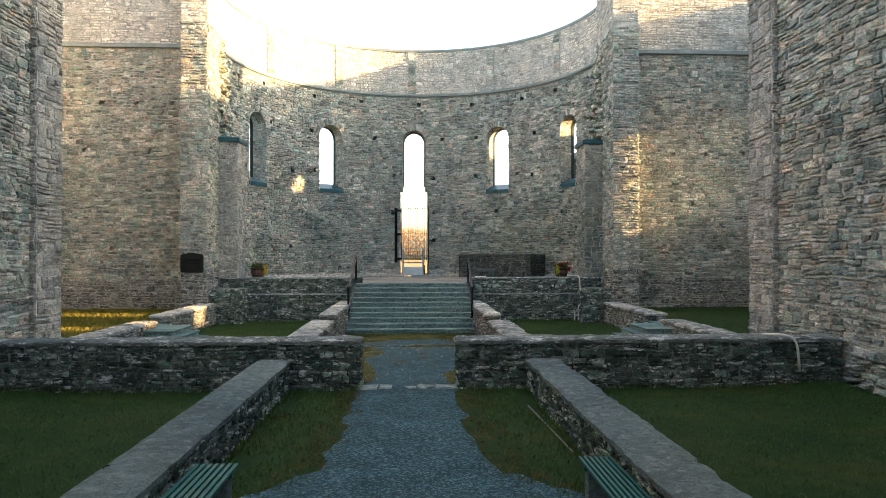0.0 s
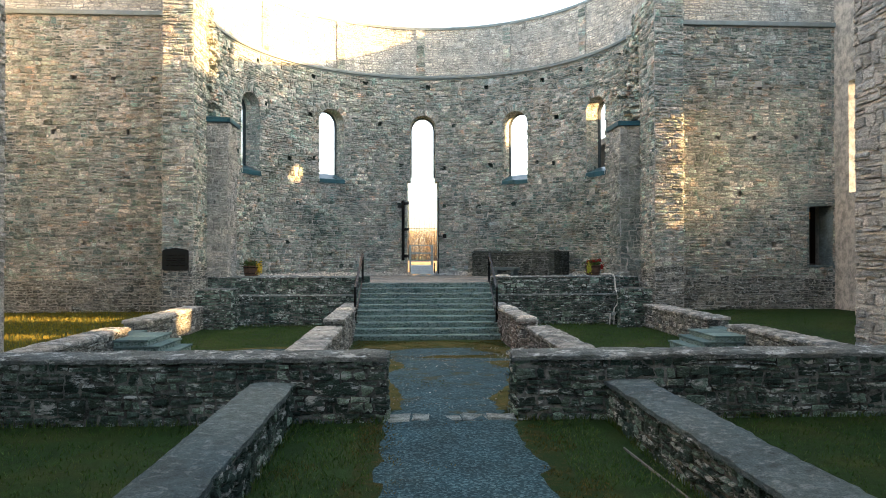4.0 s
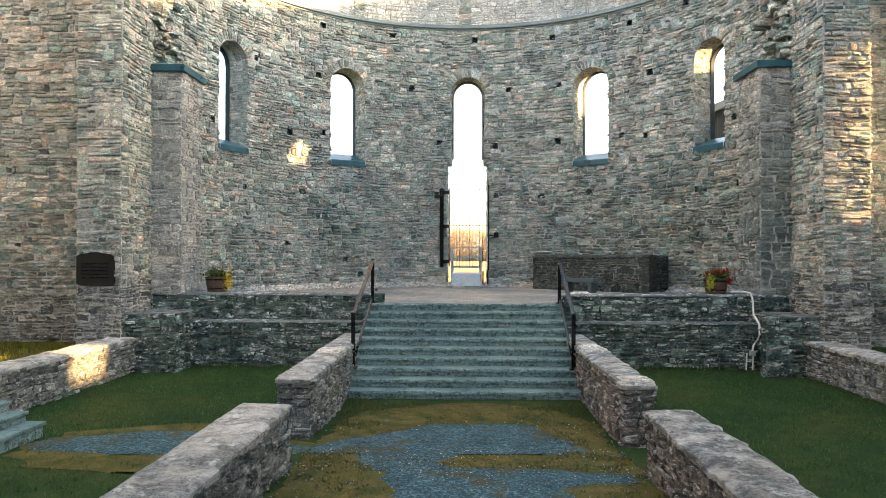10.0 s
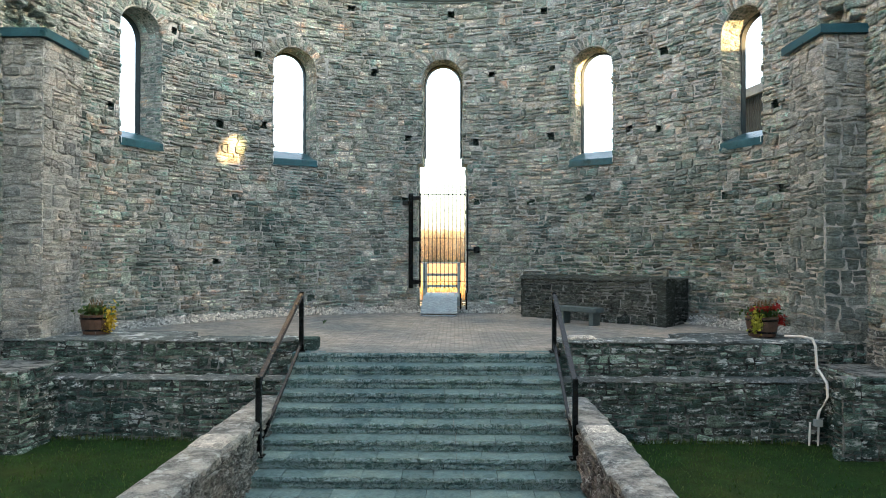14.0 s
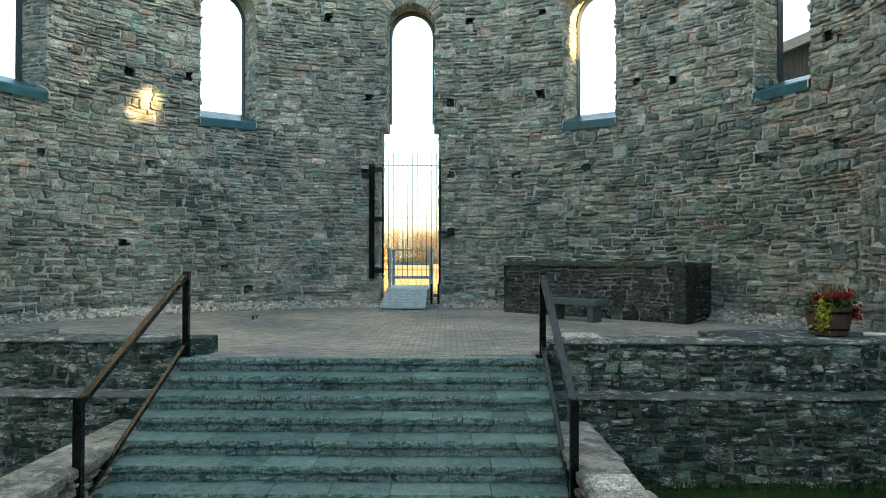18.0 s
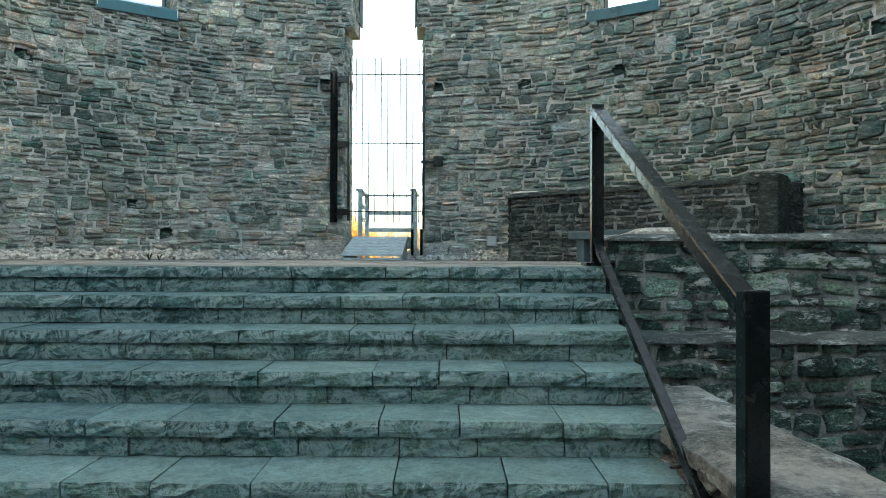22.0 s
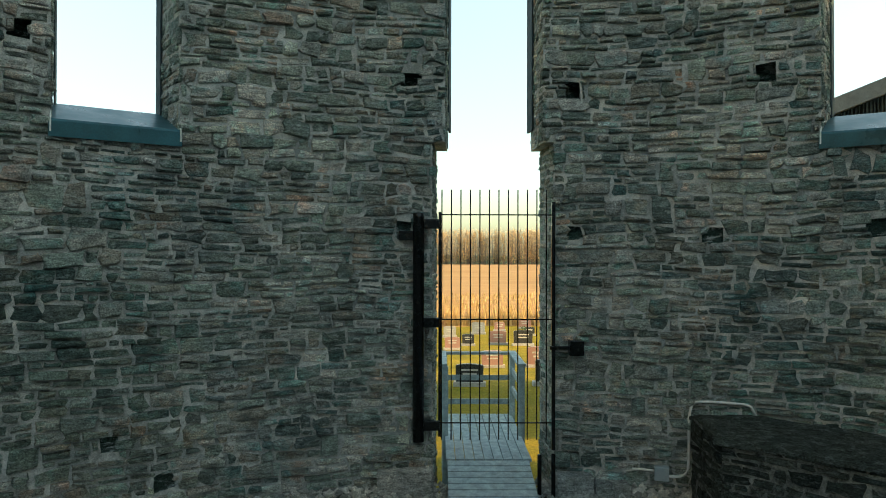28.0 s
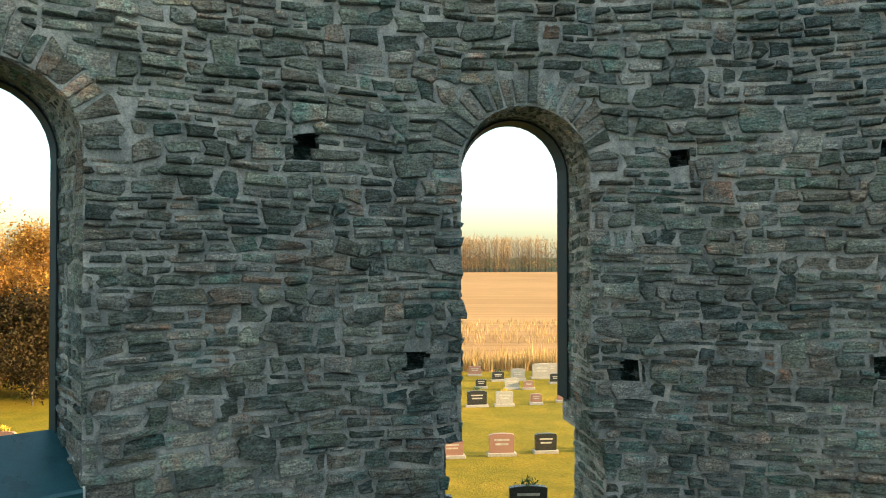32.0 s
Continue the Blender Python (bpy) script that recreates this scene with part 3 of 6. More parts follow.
strip("path_crossing", M_GRAVEL_MOSS, [(15.6, -1.12, 0.96), (17.0, -1.1, 0.95), (18.3, -1.3, 1.5), (19.7, -1.64, 1.9), (20.4, -1.3, 1.9), (21.1, -1.06, 1.6), (22.0, -1.17, 1.5), (22.4, -1.6, 2.4), (22.7, -1.5, 2.4), (22.95, -1.2, 1.2)], "dark blue-grey gravel path with mossy edges", 0.016, 0.12)
strip("path_gap", M_GRAVEL_MOSS, [(22.8, -1.4, -0.1), (23.4, -1.8, -0.4), (24.0, -2.0, 0.2)], "pale gravel crossing the worn grass", 0.017, 0.15)
strip("path_steps", M_GRAVEL_MOSS, [(23.85, -2.5, 1.9), (24.1, -2.6, 2.1), (24.6, -2.3, 2.0), (25.4, -1.7, 1.7), (26.2, -0.9, 1.2)], "thin grey gravel before the foot of the steps", 0.018, 0.14)
strip("path_west", M_GRAVEL_MOSS, [(23.15, -5.6, -4.6), (23.4, -6.8, -3.2), (23.8, -7.0, -2.5), (24.2, -6.9, -2.5), (24.45, -6.2, -3.2), (24.65, -5.4, -4.2)], "narrow gravel side path to the small steps", 0.016, 0.25)


# ---- apse wall ----
def arch_loop(u0, u1, v0, v1, n=14):
    r, um = (u1 - u0) / 2, (u0 + u1) / 2
    pts = [(u0, v0), (u1, v0), (u1, v1)]
    pts += [(um + r * math.cos(t), v1 + r * math.sin(t)) for t in np.linspace(0, math.pi, n)[1:-1]]
    pts += [(u0, v1)]
    return pts


DEG = R0 * math.pi / 180
WINDOWS = [(-64.3 * DEG - 0.70, -64.3 * DEG + 0.70, 6.72, 9.88), (-32.2 * DEG - 0.75, -32.2 * DEG + 0.75, 6.72, 9.86), (31.95 * DEG - 0.75, 31.95 * DEG + 0.75, 6.72, 9.84), (63.7 * DEG - 0.70, 63.7 * DEG + 0.70, 6.72, 9.86)]
SPLAY = {w: k for w, k in zip(WINDOWS, (0.82, 0.82, 0.82, 0.98))}
DOOR = (-0.96, 0.86, 6.85)
DOOR_UP = (-0.77, 0.70, 9.84)
HOLES = [(-15.0, 10.03), (10.45, 10.0), (23.7, 10.04), (40.1, 7.7), (46.3, 7.58), (-48.0, 7.7), (-38.8, 7.87), (-7.7, 7.76), (7.0, 7.6), (60.0, 5.35), (47.2, 9.96), (-40.0, 10.11), (-57.5, 10.25), (-20.2, 12.2), (1.6, 12.15), (21.8, 12.06), (-38.9, 12.17), (42.0, 12.05), (57.1, 12.14), (-61.1, 12.2), (-48.6, 3.41), (-60.7, 5.42), (19.0, 5.47), (31.4, 5.52), (72.0, 5.38), (7.1, 5.5), (-32.6, 2.74), (-28.7, 2.19), (-8.5, 5.53), (-44.5, 5.43), (23.2, 7.7), (-70.5, 7.6), (70.5, 7.6), (-75, 12.1), (75, 12.1)]
THICK = 0.95
TOP = 15.4


def inside(pt, loop):
    x, y = pt
    hit = False
    for (a, b), (c, d) in zip(loop, loop[1:] + loop[:1]):
        if (b > y) != (d > y) and x < (c - a) * (y - b) / (d - b) + a:
            hit = not hit
    return hit


def build_apse():
    from mathutils import geometry
    loops, outer, depths = [], [], {}
    for w in WINDOWS:
        loops.append(arch_loop(*w))
        outer.append(((w[0] + w[1]) / 2, SPLAY[w], True))
    r = (DOOR_UP[1] - DOOR_UP[0]) / 2
    um = (DOOR_UP[0] + DOOR_UP[1]) / 2
    door = [(DOOR[0], 0.4), (DOOR[1], 0.4), (DOOR[1], DOOR[2]), (DOOR_UP[1], DOOR[2]), (DOOR_UP[1], DOOR_UP[2])]
    door += [(um + r * math.cos(t), DOOR_UP[2] + r * math.sin(t)) for t in np.linspace(0, math.pi, 16)[1:-1]]
    door += [(DOOR_UP[0], DOOR_UP[2]), (DOOR_UP[0], DOOR[2]), (DOOR[0], DOOR[2])]
    loops.append(door)
    outer.append((um, 0.84, True))
    for a, z in HOLES:
        u, w, h = a * DEG, rng.uniform(0.1, 0.15), rng.uniform(0.09, 0.13)
        j = rng.normal(0, 0.02, 8)
        loops.append([(u - w + j[0], z - h + j[1]), (u + w + j[2], z - h + j[3]), (u + w + j[4], z + h + j[5]), (u - w + j[6], z + h + j[7])])
        outer.append((u, 1.0, False))
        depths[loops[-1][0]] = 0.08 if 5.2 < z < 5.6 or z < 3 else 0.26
    ue = 87 * DEG
    pts, edges = [], []
    for lp in loops:
        s = len(pts)
        pts += [Vector(p) for p in lp]
        edges += [(s + k, s + (k + 1) % len(lp)) for k in range(len(lp))]
    key = {(round(p.x, 4), round(p.y, 4)): k for k, p in enumerate(pts)}
    owner = [i for i, lp in enumerate(loops) for _ in lp]
    pts += [Vector((u, v)) for u in np.linspace(-ue, ue, 79) for v in np.linspace(0.0, TOP, 24)]
    vs, _, fs, *_ = geometry.delaunay_2d_cdt(pts, edges, [], 0, 1e-5)
    fs = [f for f in fs if not any(inside(((vs[f[0]].x + vs[f[1]].x + vs[f[2]].x) / 3, (vs[f[0]].y + vs[f[1]].y + vs[f[2]].y) / 3), lp) for lp in loops)]
    n = len(vs)

    def outer_pt(p):
        k = key.get((round(p.x, 4), round(p.y, 4)))
        a = p.x / R0
        if k is not None and outer[owner[k]][2]:
            c, s, _ = outer[owner[k]]
            a = (c + (p.x - c) * s) / R0
        return (C0.x + (R0 + THICK) * math.sin(a), C0.y + (R0 + THICK) * math.cos(a), p.y)

    U, V = np.array([p.x for p in vs]), np.array([p.y for p in vs])
    verts = apse_map(U, V, np.zeros(n)).tolist() + [outer_pt(p) for p in vs]
    through_keys = {(round(p[0], 4), round(p[1], 4)) for lp, o in zip(loops, outer) if not o[2] for p in lp}
    faces = [tuple(f) for f in fs]
    shade_faces = []
    hole_v = {i for i, p in enumerate(vs) if (round(p.x, 4), round(p.y, 4)) in through_keys}
    faces += [tuple(n + i for i in f[::-1]) for f in fs]
    index = {(round(p.x, 4), round(p.y, 4)): i for i, p in enumerate(vs)}
    for lp, o in zip(loops, outer):
        ids = [index[(round(Vector(p).x, 4), round(Vector(p).y, 4))] for p in lp]
        if o[2]:
            faces += [(a, b, n + b, n + a) for a, b in zip(ids, ids[1:] + ids[:1])]
        else:
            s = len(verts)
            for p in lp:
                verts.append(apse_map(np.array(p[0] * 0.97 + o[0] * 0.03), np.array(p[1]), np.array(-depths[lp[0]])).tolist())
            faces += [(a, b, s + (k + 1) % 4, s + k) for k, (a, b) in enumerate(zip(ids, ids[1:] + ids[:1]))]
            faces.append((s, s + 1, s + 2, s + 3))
            shade_faces += range(len(faces) - 5, len(faces))
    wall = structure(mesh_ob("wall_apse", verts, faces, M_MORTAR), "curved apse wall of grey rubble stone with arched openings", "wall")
    # Dark low-wall stone on the hole faces puts recess shade into their colour.
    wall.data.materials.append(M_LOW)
    for k in shade_faces:
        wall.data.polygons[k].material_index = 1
    near = lambda x, y, z: abs(x) < 3.4 and y > 40 and 2.0 < z < 9.0
    sw = Stonework(wall, M_STONE, near)
    op = [(a, b, c, d, 0.36) for a, b, c, d in WINDOWS] + [(DOOR[0], DOOR[1], 0.4, DOOR[2], 0), (DOOR_UP[0], DOOR_UP[1], DOOR[2], DOOR_UP[2], 0.36)]
    op += [(a * DEG - 0.11, a * DEG + 0.11, z - 0.09, z + 0.09, 0) for a, z in HOLES]
    rects = clip_rects(rubble(-86 * DEG, 86 * DEG, 1.5, 12.55), op)
    rects.sort(key=lambda q: abs((q[0] + q[1]) / 2) + 0.5 * abs((q[2] + q[3]) / 2 - 5))
    sw.add(apse_map, rects, proud=(0.008, 0.085), jit=0.027)
    # arch stones
    for u0, u1, v1, s in [(w[0], w[1], w[3], SPLAY[w]) for w in WINDOWS] + [DOOR_UP + (0.82,)]:
        r, c = (u1 - u0) / 2, (u0 + u1) / 2
        k = 21

        def ring(A, B, N, r=r, c=c, v1=v1):
            t = A / (r + 0.18)
            return apse_map(c - (r + B) * np.cos(t), v1 + (r + B) * np.sin(t), N)

        cuts = np.linspace(0, math.pi * (r + 0.18), k) + np.r_[0, rng.normal(0, 0.012, k - 2), 0]
        sw.add(ring, [(p, q, 0.0, 0.36 + rng.uniform(-0.05, 0.04)) for p, q in zip(cuts, cuts[1:])], gap=0.008, proud=(0.02, 0.05))

        def soffit(A, B, N, r=r, c=c, v1=v1, s=s):
            t = A / r
            k2 = 1 - (1 - s) * B / THICK
            return apse_map(c - (r * k2 - N) * np.cos(t), v1 + (r - N) * np.sin(t), -B)

        sw.add(soffit, [q for q in rubble(0, math.pi * r, 0.0, THICK, (0.22, 0.34), (0.14, 0.2))], proud=(0.005, 0.02))
    # jambs
    for u0, u1, v0, v1, s in [w + (SPLAY[w],) for w in WINDOWS] + [(DOOR[0], DOOR[1], 1.5, DOOR[2], 0.84), (DOOR_UP[0], DOOR_UP[1], DOOR[2], DOOR_UP[2], 0.84)]:
        c = (u0 + u1) / 2
        for e, sg in ((u0, 1), (u1, -1)):
            def jamb(A, B, N, e=e, c=c, s=s, sg=sg):
                k2 = 1 - (1 - s) * A / THICK
                return apse_map(c + (e - c) * k2 + sg * N, B, -A)

            sw.add(jamb, rubble(0.02, THICK - 0.02, v0, v1, (0.2, 0.36), (0.25, 0.55)), proud=(0.004, 0.03))
    sw.done()
    up = Stonework(wall, M_PALE)
    up.add(apse_map, rubble(-86 * DEG, 86 * DEG, 12.78, TOP - 0.05, (0.24, 0.36)), proud=(0.01, 0.035))
    up.done("upper_stonework")
    return wall


build_apse()


# flat strips on the parapet
for k, a in enumerate((-58, -29, -1, 29, 58)):
    st = structure(new("trim_strip_%d" % (k + 1)), "flat stone strip on the apse parapet", "strip")
    us = np.linspace(a * DEG - 0.24, a * DEG + 0.24, 5)
    v = [tuple(apse_map(np.array(u), np.array(z), np.array(n_))) for z in (12.78, 15.37) for n_ in (-0.05, 0.06) for u in us]
    f = [(5 + i, 6 + i, 16 + i, 15 + i) for i in range(4)] + [(0, 5, 15, 10), (4, 14, 19, 9)] + [(i, i + 1, 6 + i, 5 + i) for i in range(4)] + [(10 + i, 15 + i, 16 + i, 11 + i) for i in range(4)]
    mesh_ob("core", v, f, M_MORTAR, st)
    Stonework(st, M_STONE).add(lambda U, V, N: apse_map(U, V, N + 0.06), [(a * DEG - 0.24, a * DEG + 0.24, z, z + 0.24) for z in np.arange(12.8, 15.2, 0.245)], proud=(0.01, 0.03)).done("strip_stonework")


def ring_band(name, prof, mat, label, a0=-86.5, a1=86.5, n=110):
    """A band round the apse; prof: (inset from the wall, z) corners."""
    v, f = [], []
    k = len(prof)
    for a in np.radians(np.linspace(a0, a1, n)):
        v += [(C0.x + (R0 - p) * math.sin(a), C0.y + (R0 - p) * math.cos(a), z) for p, z in prof]
    for j in range(n - 1):
        f += [(j * k + i, j * k + (i + 1) % k, (j + 1) * k + (i + 1) % k, (j + 1) * k + i) for i in range(k)]
    f += [tuple(range(k)), tuple((n - 1) * k + i for i in range(k))[::-1]]
    return structure(mesh_ob(name, v, f, mat), label, "cornice")


ring_band("trim_cornice_apse", [(-0.01, 12.55), (0.06, 12.55), (0.06, 12.6), (0.16, 12.62), (0.17, 12.7), (0.08, 12.78), (-0.01, 12.78)], M_CORNICE, "dark grey moulded cornice band round the apse")
ring_band("trim_coping_apse", [(-THICK - 0.06, 15.38), (-THICK - 0.06, 15.5), (0.07, 15.5), (0.07, 15.36), (0.04, 15.36), (0.03, 15.4)], M_CORNICE, "thin metal coping on the apse wall top")


# ---- straight walls ----
def slab_wall(name, label, x0, x1, y0, y1, z0, z1, faces, mat=None, mortar=None, near=None, holes=(), openings=(), pale_from=99.0, category="wall", foot=-9.0, **kw):
    """A straight wall with stones on the named faces ('-x', '+x', '-y', '+y')."""
    mat, mortar = mat or M_STONE, mortar or M_MORTAR
    bm = box(x0, x1, y0, y1, z0, z1)
    if holes:
        from mathutils import geometry
        bm.faces.remove(next(f for f in bm.faces if f.calc_center_median().y < y0 + 1e-4))
        pts, edges = [Vector(p) for p in ((x0, z0), (x1, z0), (x1, z1), (x0, z1))], [(0, 1), (1, 2), (2, 3), (3, 0)]
        loops = []
        for _, u, z in holes:
            w, h, j = rng.uniform(0.09, 0.13), rng.uniform(0.08, 0.11), rng.normal(0, 0.02, 8)
            loops.append([(u - w + j[0], z - h + j[1]), (u + w + j[2], z - h + j[3]), (u + w + j[4], z + h + j[5]), (u - w + j[6], z + h + j[7])])
            k = len(pts)
            pts += [Vector(p) for p in loops[-1]]
            edges += [(k, k + 1), (k + 1, k + 2), (k + 2, k + 3), (k + 3, k)]
        vs, _, fs, *_ = geometry.delaunay_2d_cdt(pts, edges, [], 0, 1e-5)
        bv = [bm.verts.new((p.x, y0, p.y)) for p in vs]
        for f in fs:
            c = sum((vs[i] for i in f), Vector((0, 0))) / len(f)
            if not any(inside((c.x, c.y), lp) for lp in loops):
                bm.faces.new([bv[i] for i in f])
        for lp in loops:
            a = [bm.verts.new((x, y0, z)) for x, z in lp]
            b = [bm.verts.new((x, y0 + 0.25, z)) for x, z in lp]
            for i in range(4):
                bm.faces.new((a[i], a[(i + 1) % 4], b[(i + 1) % 4], b[i]))
            bm.faces.new(b)
        bmesh.ops.remove_doubles(bm, verts=bm.verts, dist=1e-4)
    wall = structure(part(name, bm, mortar), label, category)
    sw, up, ft = Stonework(wall, mat, near), Stonework(wall, M_PALE), Stonework(wall, M_FOOT)
    for face in faces:
        if face == "-y":
            mp, a, b = flat_map((0, y0, 0), (1, 0, 0), (0, -1, 0)), x0, x1
        elif face == "+y":
            mp, a, b = flat_map((0, y1, 0), (1, 0, 0), (0, 1, 0)), x0, x1
        elif face == "-x":
            mp, a, b = flat_map((x0, 0, 0), (0, 1, 0), (-1, 0, 0)), y0, y1
        else:
            mp, a, b = flat_map((x1, 0, 0), (0, 1, 0), (1, 0, 0)), y0, y1
        r = rubble(a, b, z0, min(z1, pale_from), **kw)
        ft.add(mp, [q for q in r if q[2] < foot + 0.3 * noise.noise((q[0] * 0.6, 1, 4))])
        r = [q for q in r if q[2] >= foot + 0.3 * noise.noise((q[0] * 0.6, 1, 4))]
        sw.add(mp, clip_rects(r, [(u - 0.1, u + 0.1, z - 0.08, z + 0.08, 0) for f2, u, z in holes if f2 == face] + [o for f2, *o in openings if f2 == face]))
        if z1 > pale_from:
            up.add(mp, rubble(a, b, pale_from + 0.2, z1, (0.24, 0.36)), proud=(0.01, 0.035))
    sw.done()
    up.done("upper_stonework")
    ft.done("foot_stonework")
    return wall


TY = 32.6
for s, side in ((-1, "left"), (1, "right")):
    # pier of the chancel arch
    xa, xb = sorted((s * 8.98, s * 10.15))
    slab_wall("pier_" + ("west" if s < 0 else "east"), "tall grey rubble stone pier of the chancel arch", xa, xb, 30.6, 33.3, 0, 16.5, ["-y", "+x", "-x"], pale_from=13.2, category="pier", foot=2.2, length=(0.3, 0.7))
    # engaged pilaster with its cap
    xa, xb = sorted((s * 8.12, s * 8.98))
    slab_wall("pilaster_" + ("west" if s < 0 else "east"), "stone pilaster under a dark metal cap", xa, xb, 32.3, 33.75, 1.3, 8.2, ["-y", "-x" if s > 0 else "+x"], mat=M_QUOIN, category="pilaster", band=(0.2, 0.32), length=(0.3, 0.6), large=0.75)
    bm = bmesh.new()
    xi, xo = s * 8.0, s * 9.0
    pr = [(32.18, 8.18), (32.18, 8.36), (32.45, 8.48), (33.9, 8.48), (33.9, 8.18)]
    va = [bm.verts.new((xo, y, z)) for y, z in pr]
    vb = [bm.verts.new((xi, y, z if z < 8.3 else z - (0.12 if y > 32.3 else 0.0))) for y, z in pr]
    bm.faces.new(va)
    bm.faces.new(vb[::-1])
    for k in range(5):
        bm.faces.new((va[k], va[(k + 1) % 5], vb[(k + 1) % 5], vb[k]))
    tagged(part("pilaster_cap", bm, M_METAL), "dark teal metal cap on a stone pilaster", "cap", kind="structure")
    xa, xb = sorted((7.95, 8.95)) if s > 0 else (-8.95, -7.6)
    slab_wall("plinth_" + ("west" if s < 0 else "east"), "broad rough stone plinth at the foot of the pier", xa, xb, 30.75, 33.2, -0.4, 1.42, ["-y", "-x" if s > 0 else "+x"], M_LOW, M_MORTAR_LOW, category="plinth", band=(0.2, 0.3), length=(0.25, 0.6))


    # ragged toothing where the chancel arch broke away
    pier = bpy.data.objects["pier_" + ("west" if s < 0 else "east")]
    for _ in range(150):
        z, y = rng.uniform(8.6, 12.4), rng.uniform(32.35, 33.6)
        d = rng.uniform(0.05, 0.42) * (1.1 - 0.2 * (z - 8.6)) * (0.5 + abs(noise.noise((y * 2, z * 1.6, s))) * 1.6)
        if d < 0.05:
            continue
        hw, hh = rng.uniform(0.08, 0.2), rng.uniform(0.035, 0.085)
        turn = Matrix.Translation((s * (8.99 - d / 2), y, z)) @ Euler((rng.normal(0, 0.16), rng.normal(0, 0.14), rng.normal(0, 0.25))).to_matrix().to_4x4()
        bm = box(-d / 2 - 0.06, d / 2 + 0.06, -hw, hw, -hh, hh, 0.02, turn)
        for v in bm.verts:
            v.co += Vector(rng.normal(0, 0.012, 3))
        part("toothing_stone", bm, M_STONE, pier)
    if s > 0:
        slab_wall("plinth_east_front", "broad rough stone plinth at the foot of the pier", 7.62, 7.95, 30.75, 31.05, -0.4, 1.38, ["-y", "-x", "+y"], M_LOW, M_MORTAR_LOW, category="plinth", band=(0.2, 0.3), length=(0.2, 0.35))


def end_wall(name, label, x0, x1, y0, y1, z1, wins):
    """The transept's end wall with window openings (y0, y1, z0, z1) right through it."""
    bm = bmesh.new()
    ys = [y0] + [v for w in sorted(wins) for v in w[:2]] + [y1]
    for a, b in zip(ys[::2], ys[1::2]):
        add_box(bm, x0, x1, a, b, 0, z1)
    for a, b, p, q in wins:
        add_box(bm, x0, x1, a, b, 0, p)
        add_box(bm, x0, x1, a, b, q, z1)
    return structure(part(name, bm, M_MORTAR), label, "wall")


DOORWAY = (16.45, 17.5, 2.3, 4.85)
HOLES_L = [("-y", -13.95, 3.24), ("-y", -13.0, 3.26), ("-y", -13.3, 5.4), ("-y", -12.2, 7.8), ("-y", -15.2, 7.8), ("-y", -10.6, 7.8), ("-y", -11.2, 10.0), ("-y", -12.8, 10.0), ("-y", -14.4, 10.0)]
HOLES_R = [("-y", 13.4, 5.38), ("-y", 12.45, 7.77), ("-y", 14.06, 7.76), ("-y", 15.9, 7.8), ("-y", 14.3, 9.9), ("-y", 14.8, 9.9), ("-y", 12.9, 3.2), ("-y", 14.9, 3.2)]
slab_wall("wall_transept_west", "tall grey-brown rubble wall of the transept", -18.5, -10.15, TY, TY + 0.9, 0, 15.4, ["-y"], holes=HOLES_L, pale_from=12.5, foot=1.7)
for nm, a, b, z0, z1 in (("a", 10.15, DOORWAY[0], 0, 15.4), ("b", DOORWAY[1], 18.5, 0, 15.4), ("c", DOORWAY[0], DOORWAY[1], 0, DOORWAY[2]), ("d", DOORWAY[0], DOORWAY[1], DOORWAY[3], 15.4)):
    slab_wall("wall_transept_east_" + nm, "tall grey rubble wall of the transept beside a doorway", a, b, TY, TY + 0.9, z0, z1, ["-y"], holes=[h for h in HOLES_R if a < h[1] < b], pale_from=12.5, foot=1.7)
for nm, a, b in (("west", -18.4, -10.15), ("east", 10.15, 18.4)):
    structure(part("trim_cornice_" + nm, box(a, b, TY - 0.17, TY + 0.02, 12.55, 12.74, 0.03), M_CORNICE), "dark grey cornice band along the transept wall", "cornice")
structure(part("wall_end_west", box(-19.3, -18.4, 17, 34, 0, 15.4), M_MORTAR), "plain end wall of the transept", "wall")
end_wall("wall_end_east", "transept end wall with three tall window openings", 17.6, 18.5, 17, 34, 15.4, [(18.9, 20.2, 5.8, 9.9), (24.0, 25.5, 5.3, 9.9), (29.29, 31.6, 5.35, 10.0)])
for s, nm in ((-1, "west"), (1, "east")):
    xa, xb = sorted((s * 9.75, s * 10.8))
    slab_wall("wall_nave_" + nm, "tall grey rubble stone side wall of the nave", xa, xb, -14, 18.0, 0, 15.4, ["+x" if s < 0 else "-x"], near=None, length=(0.3, 0.8))
    xa, xb = sorted((s * 9.58, s * 10.8))
    slab_wall("quoin_pier_" + nm, "squared corner pier ending the nave wall", xa, xb, 18.0, 19.25, 0, 15.4, ["+x" if s < 0 else "-x", "-y", "+y"], mat=M_QUOIN, band=(0.24, 0.4), length=(0.5, 1.1), large=0.6)
for s, nm in ((-1, "west"), (1, "east")):
    w = bpy.data.objects["wall_nave_" + nm]
    mp = flat_map((s * 9.75, 0, 0), (0, 1, 0), (-s, 0, 0))
    ft = Stonework(w, M_STONE)
    ft.add(mp, rubble(-6, 14.9, 0.0, 0.45), proud=(0.08, 0.36))
    ft.add(mp, rubble(-6, 14.9, 0.45, 0.95), proud=(0.02, 0.2))
    ft.done("footing_stonework")
structure(part("wall_nave_end", box(-11, 11, -15, -14, 0, 15.4), M_MORTAR), "plain stone wall closing the nave", "wall")
for s, nm in ((-1, "west"), (1, "east")):
    xa, xb = sorted((s * 10.8, s * 18.5))
    structure(part("wall_transept_front_" + nm, box(xa, xb, 17.0, 17.9, 0, 15.4), M_MORTAR), "plain front wall of the transept", "wall")


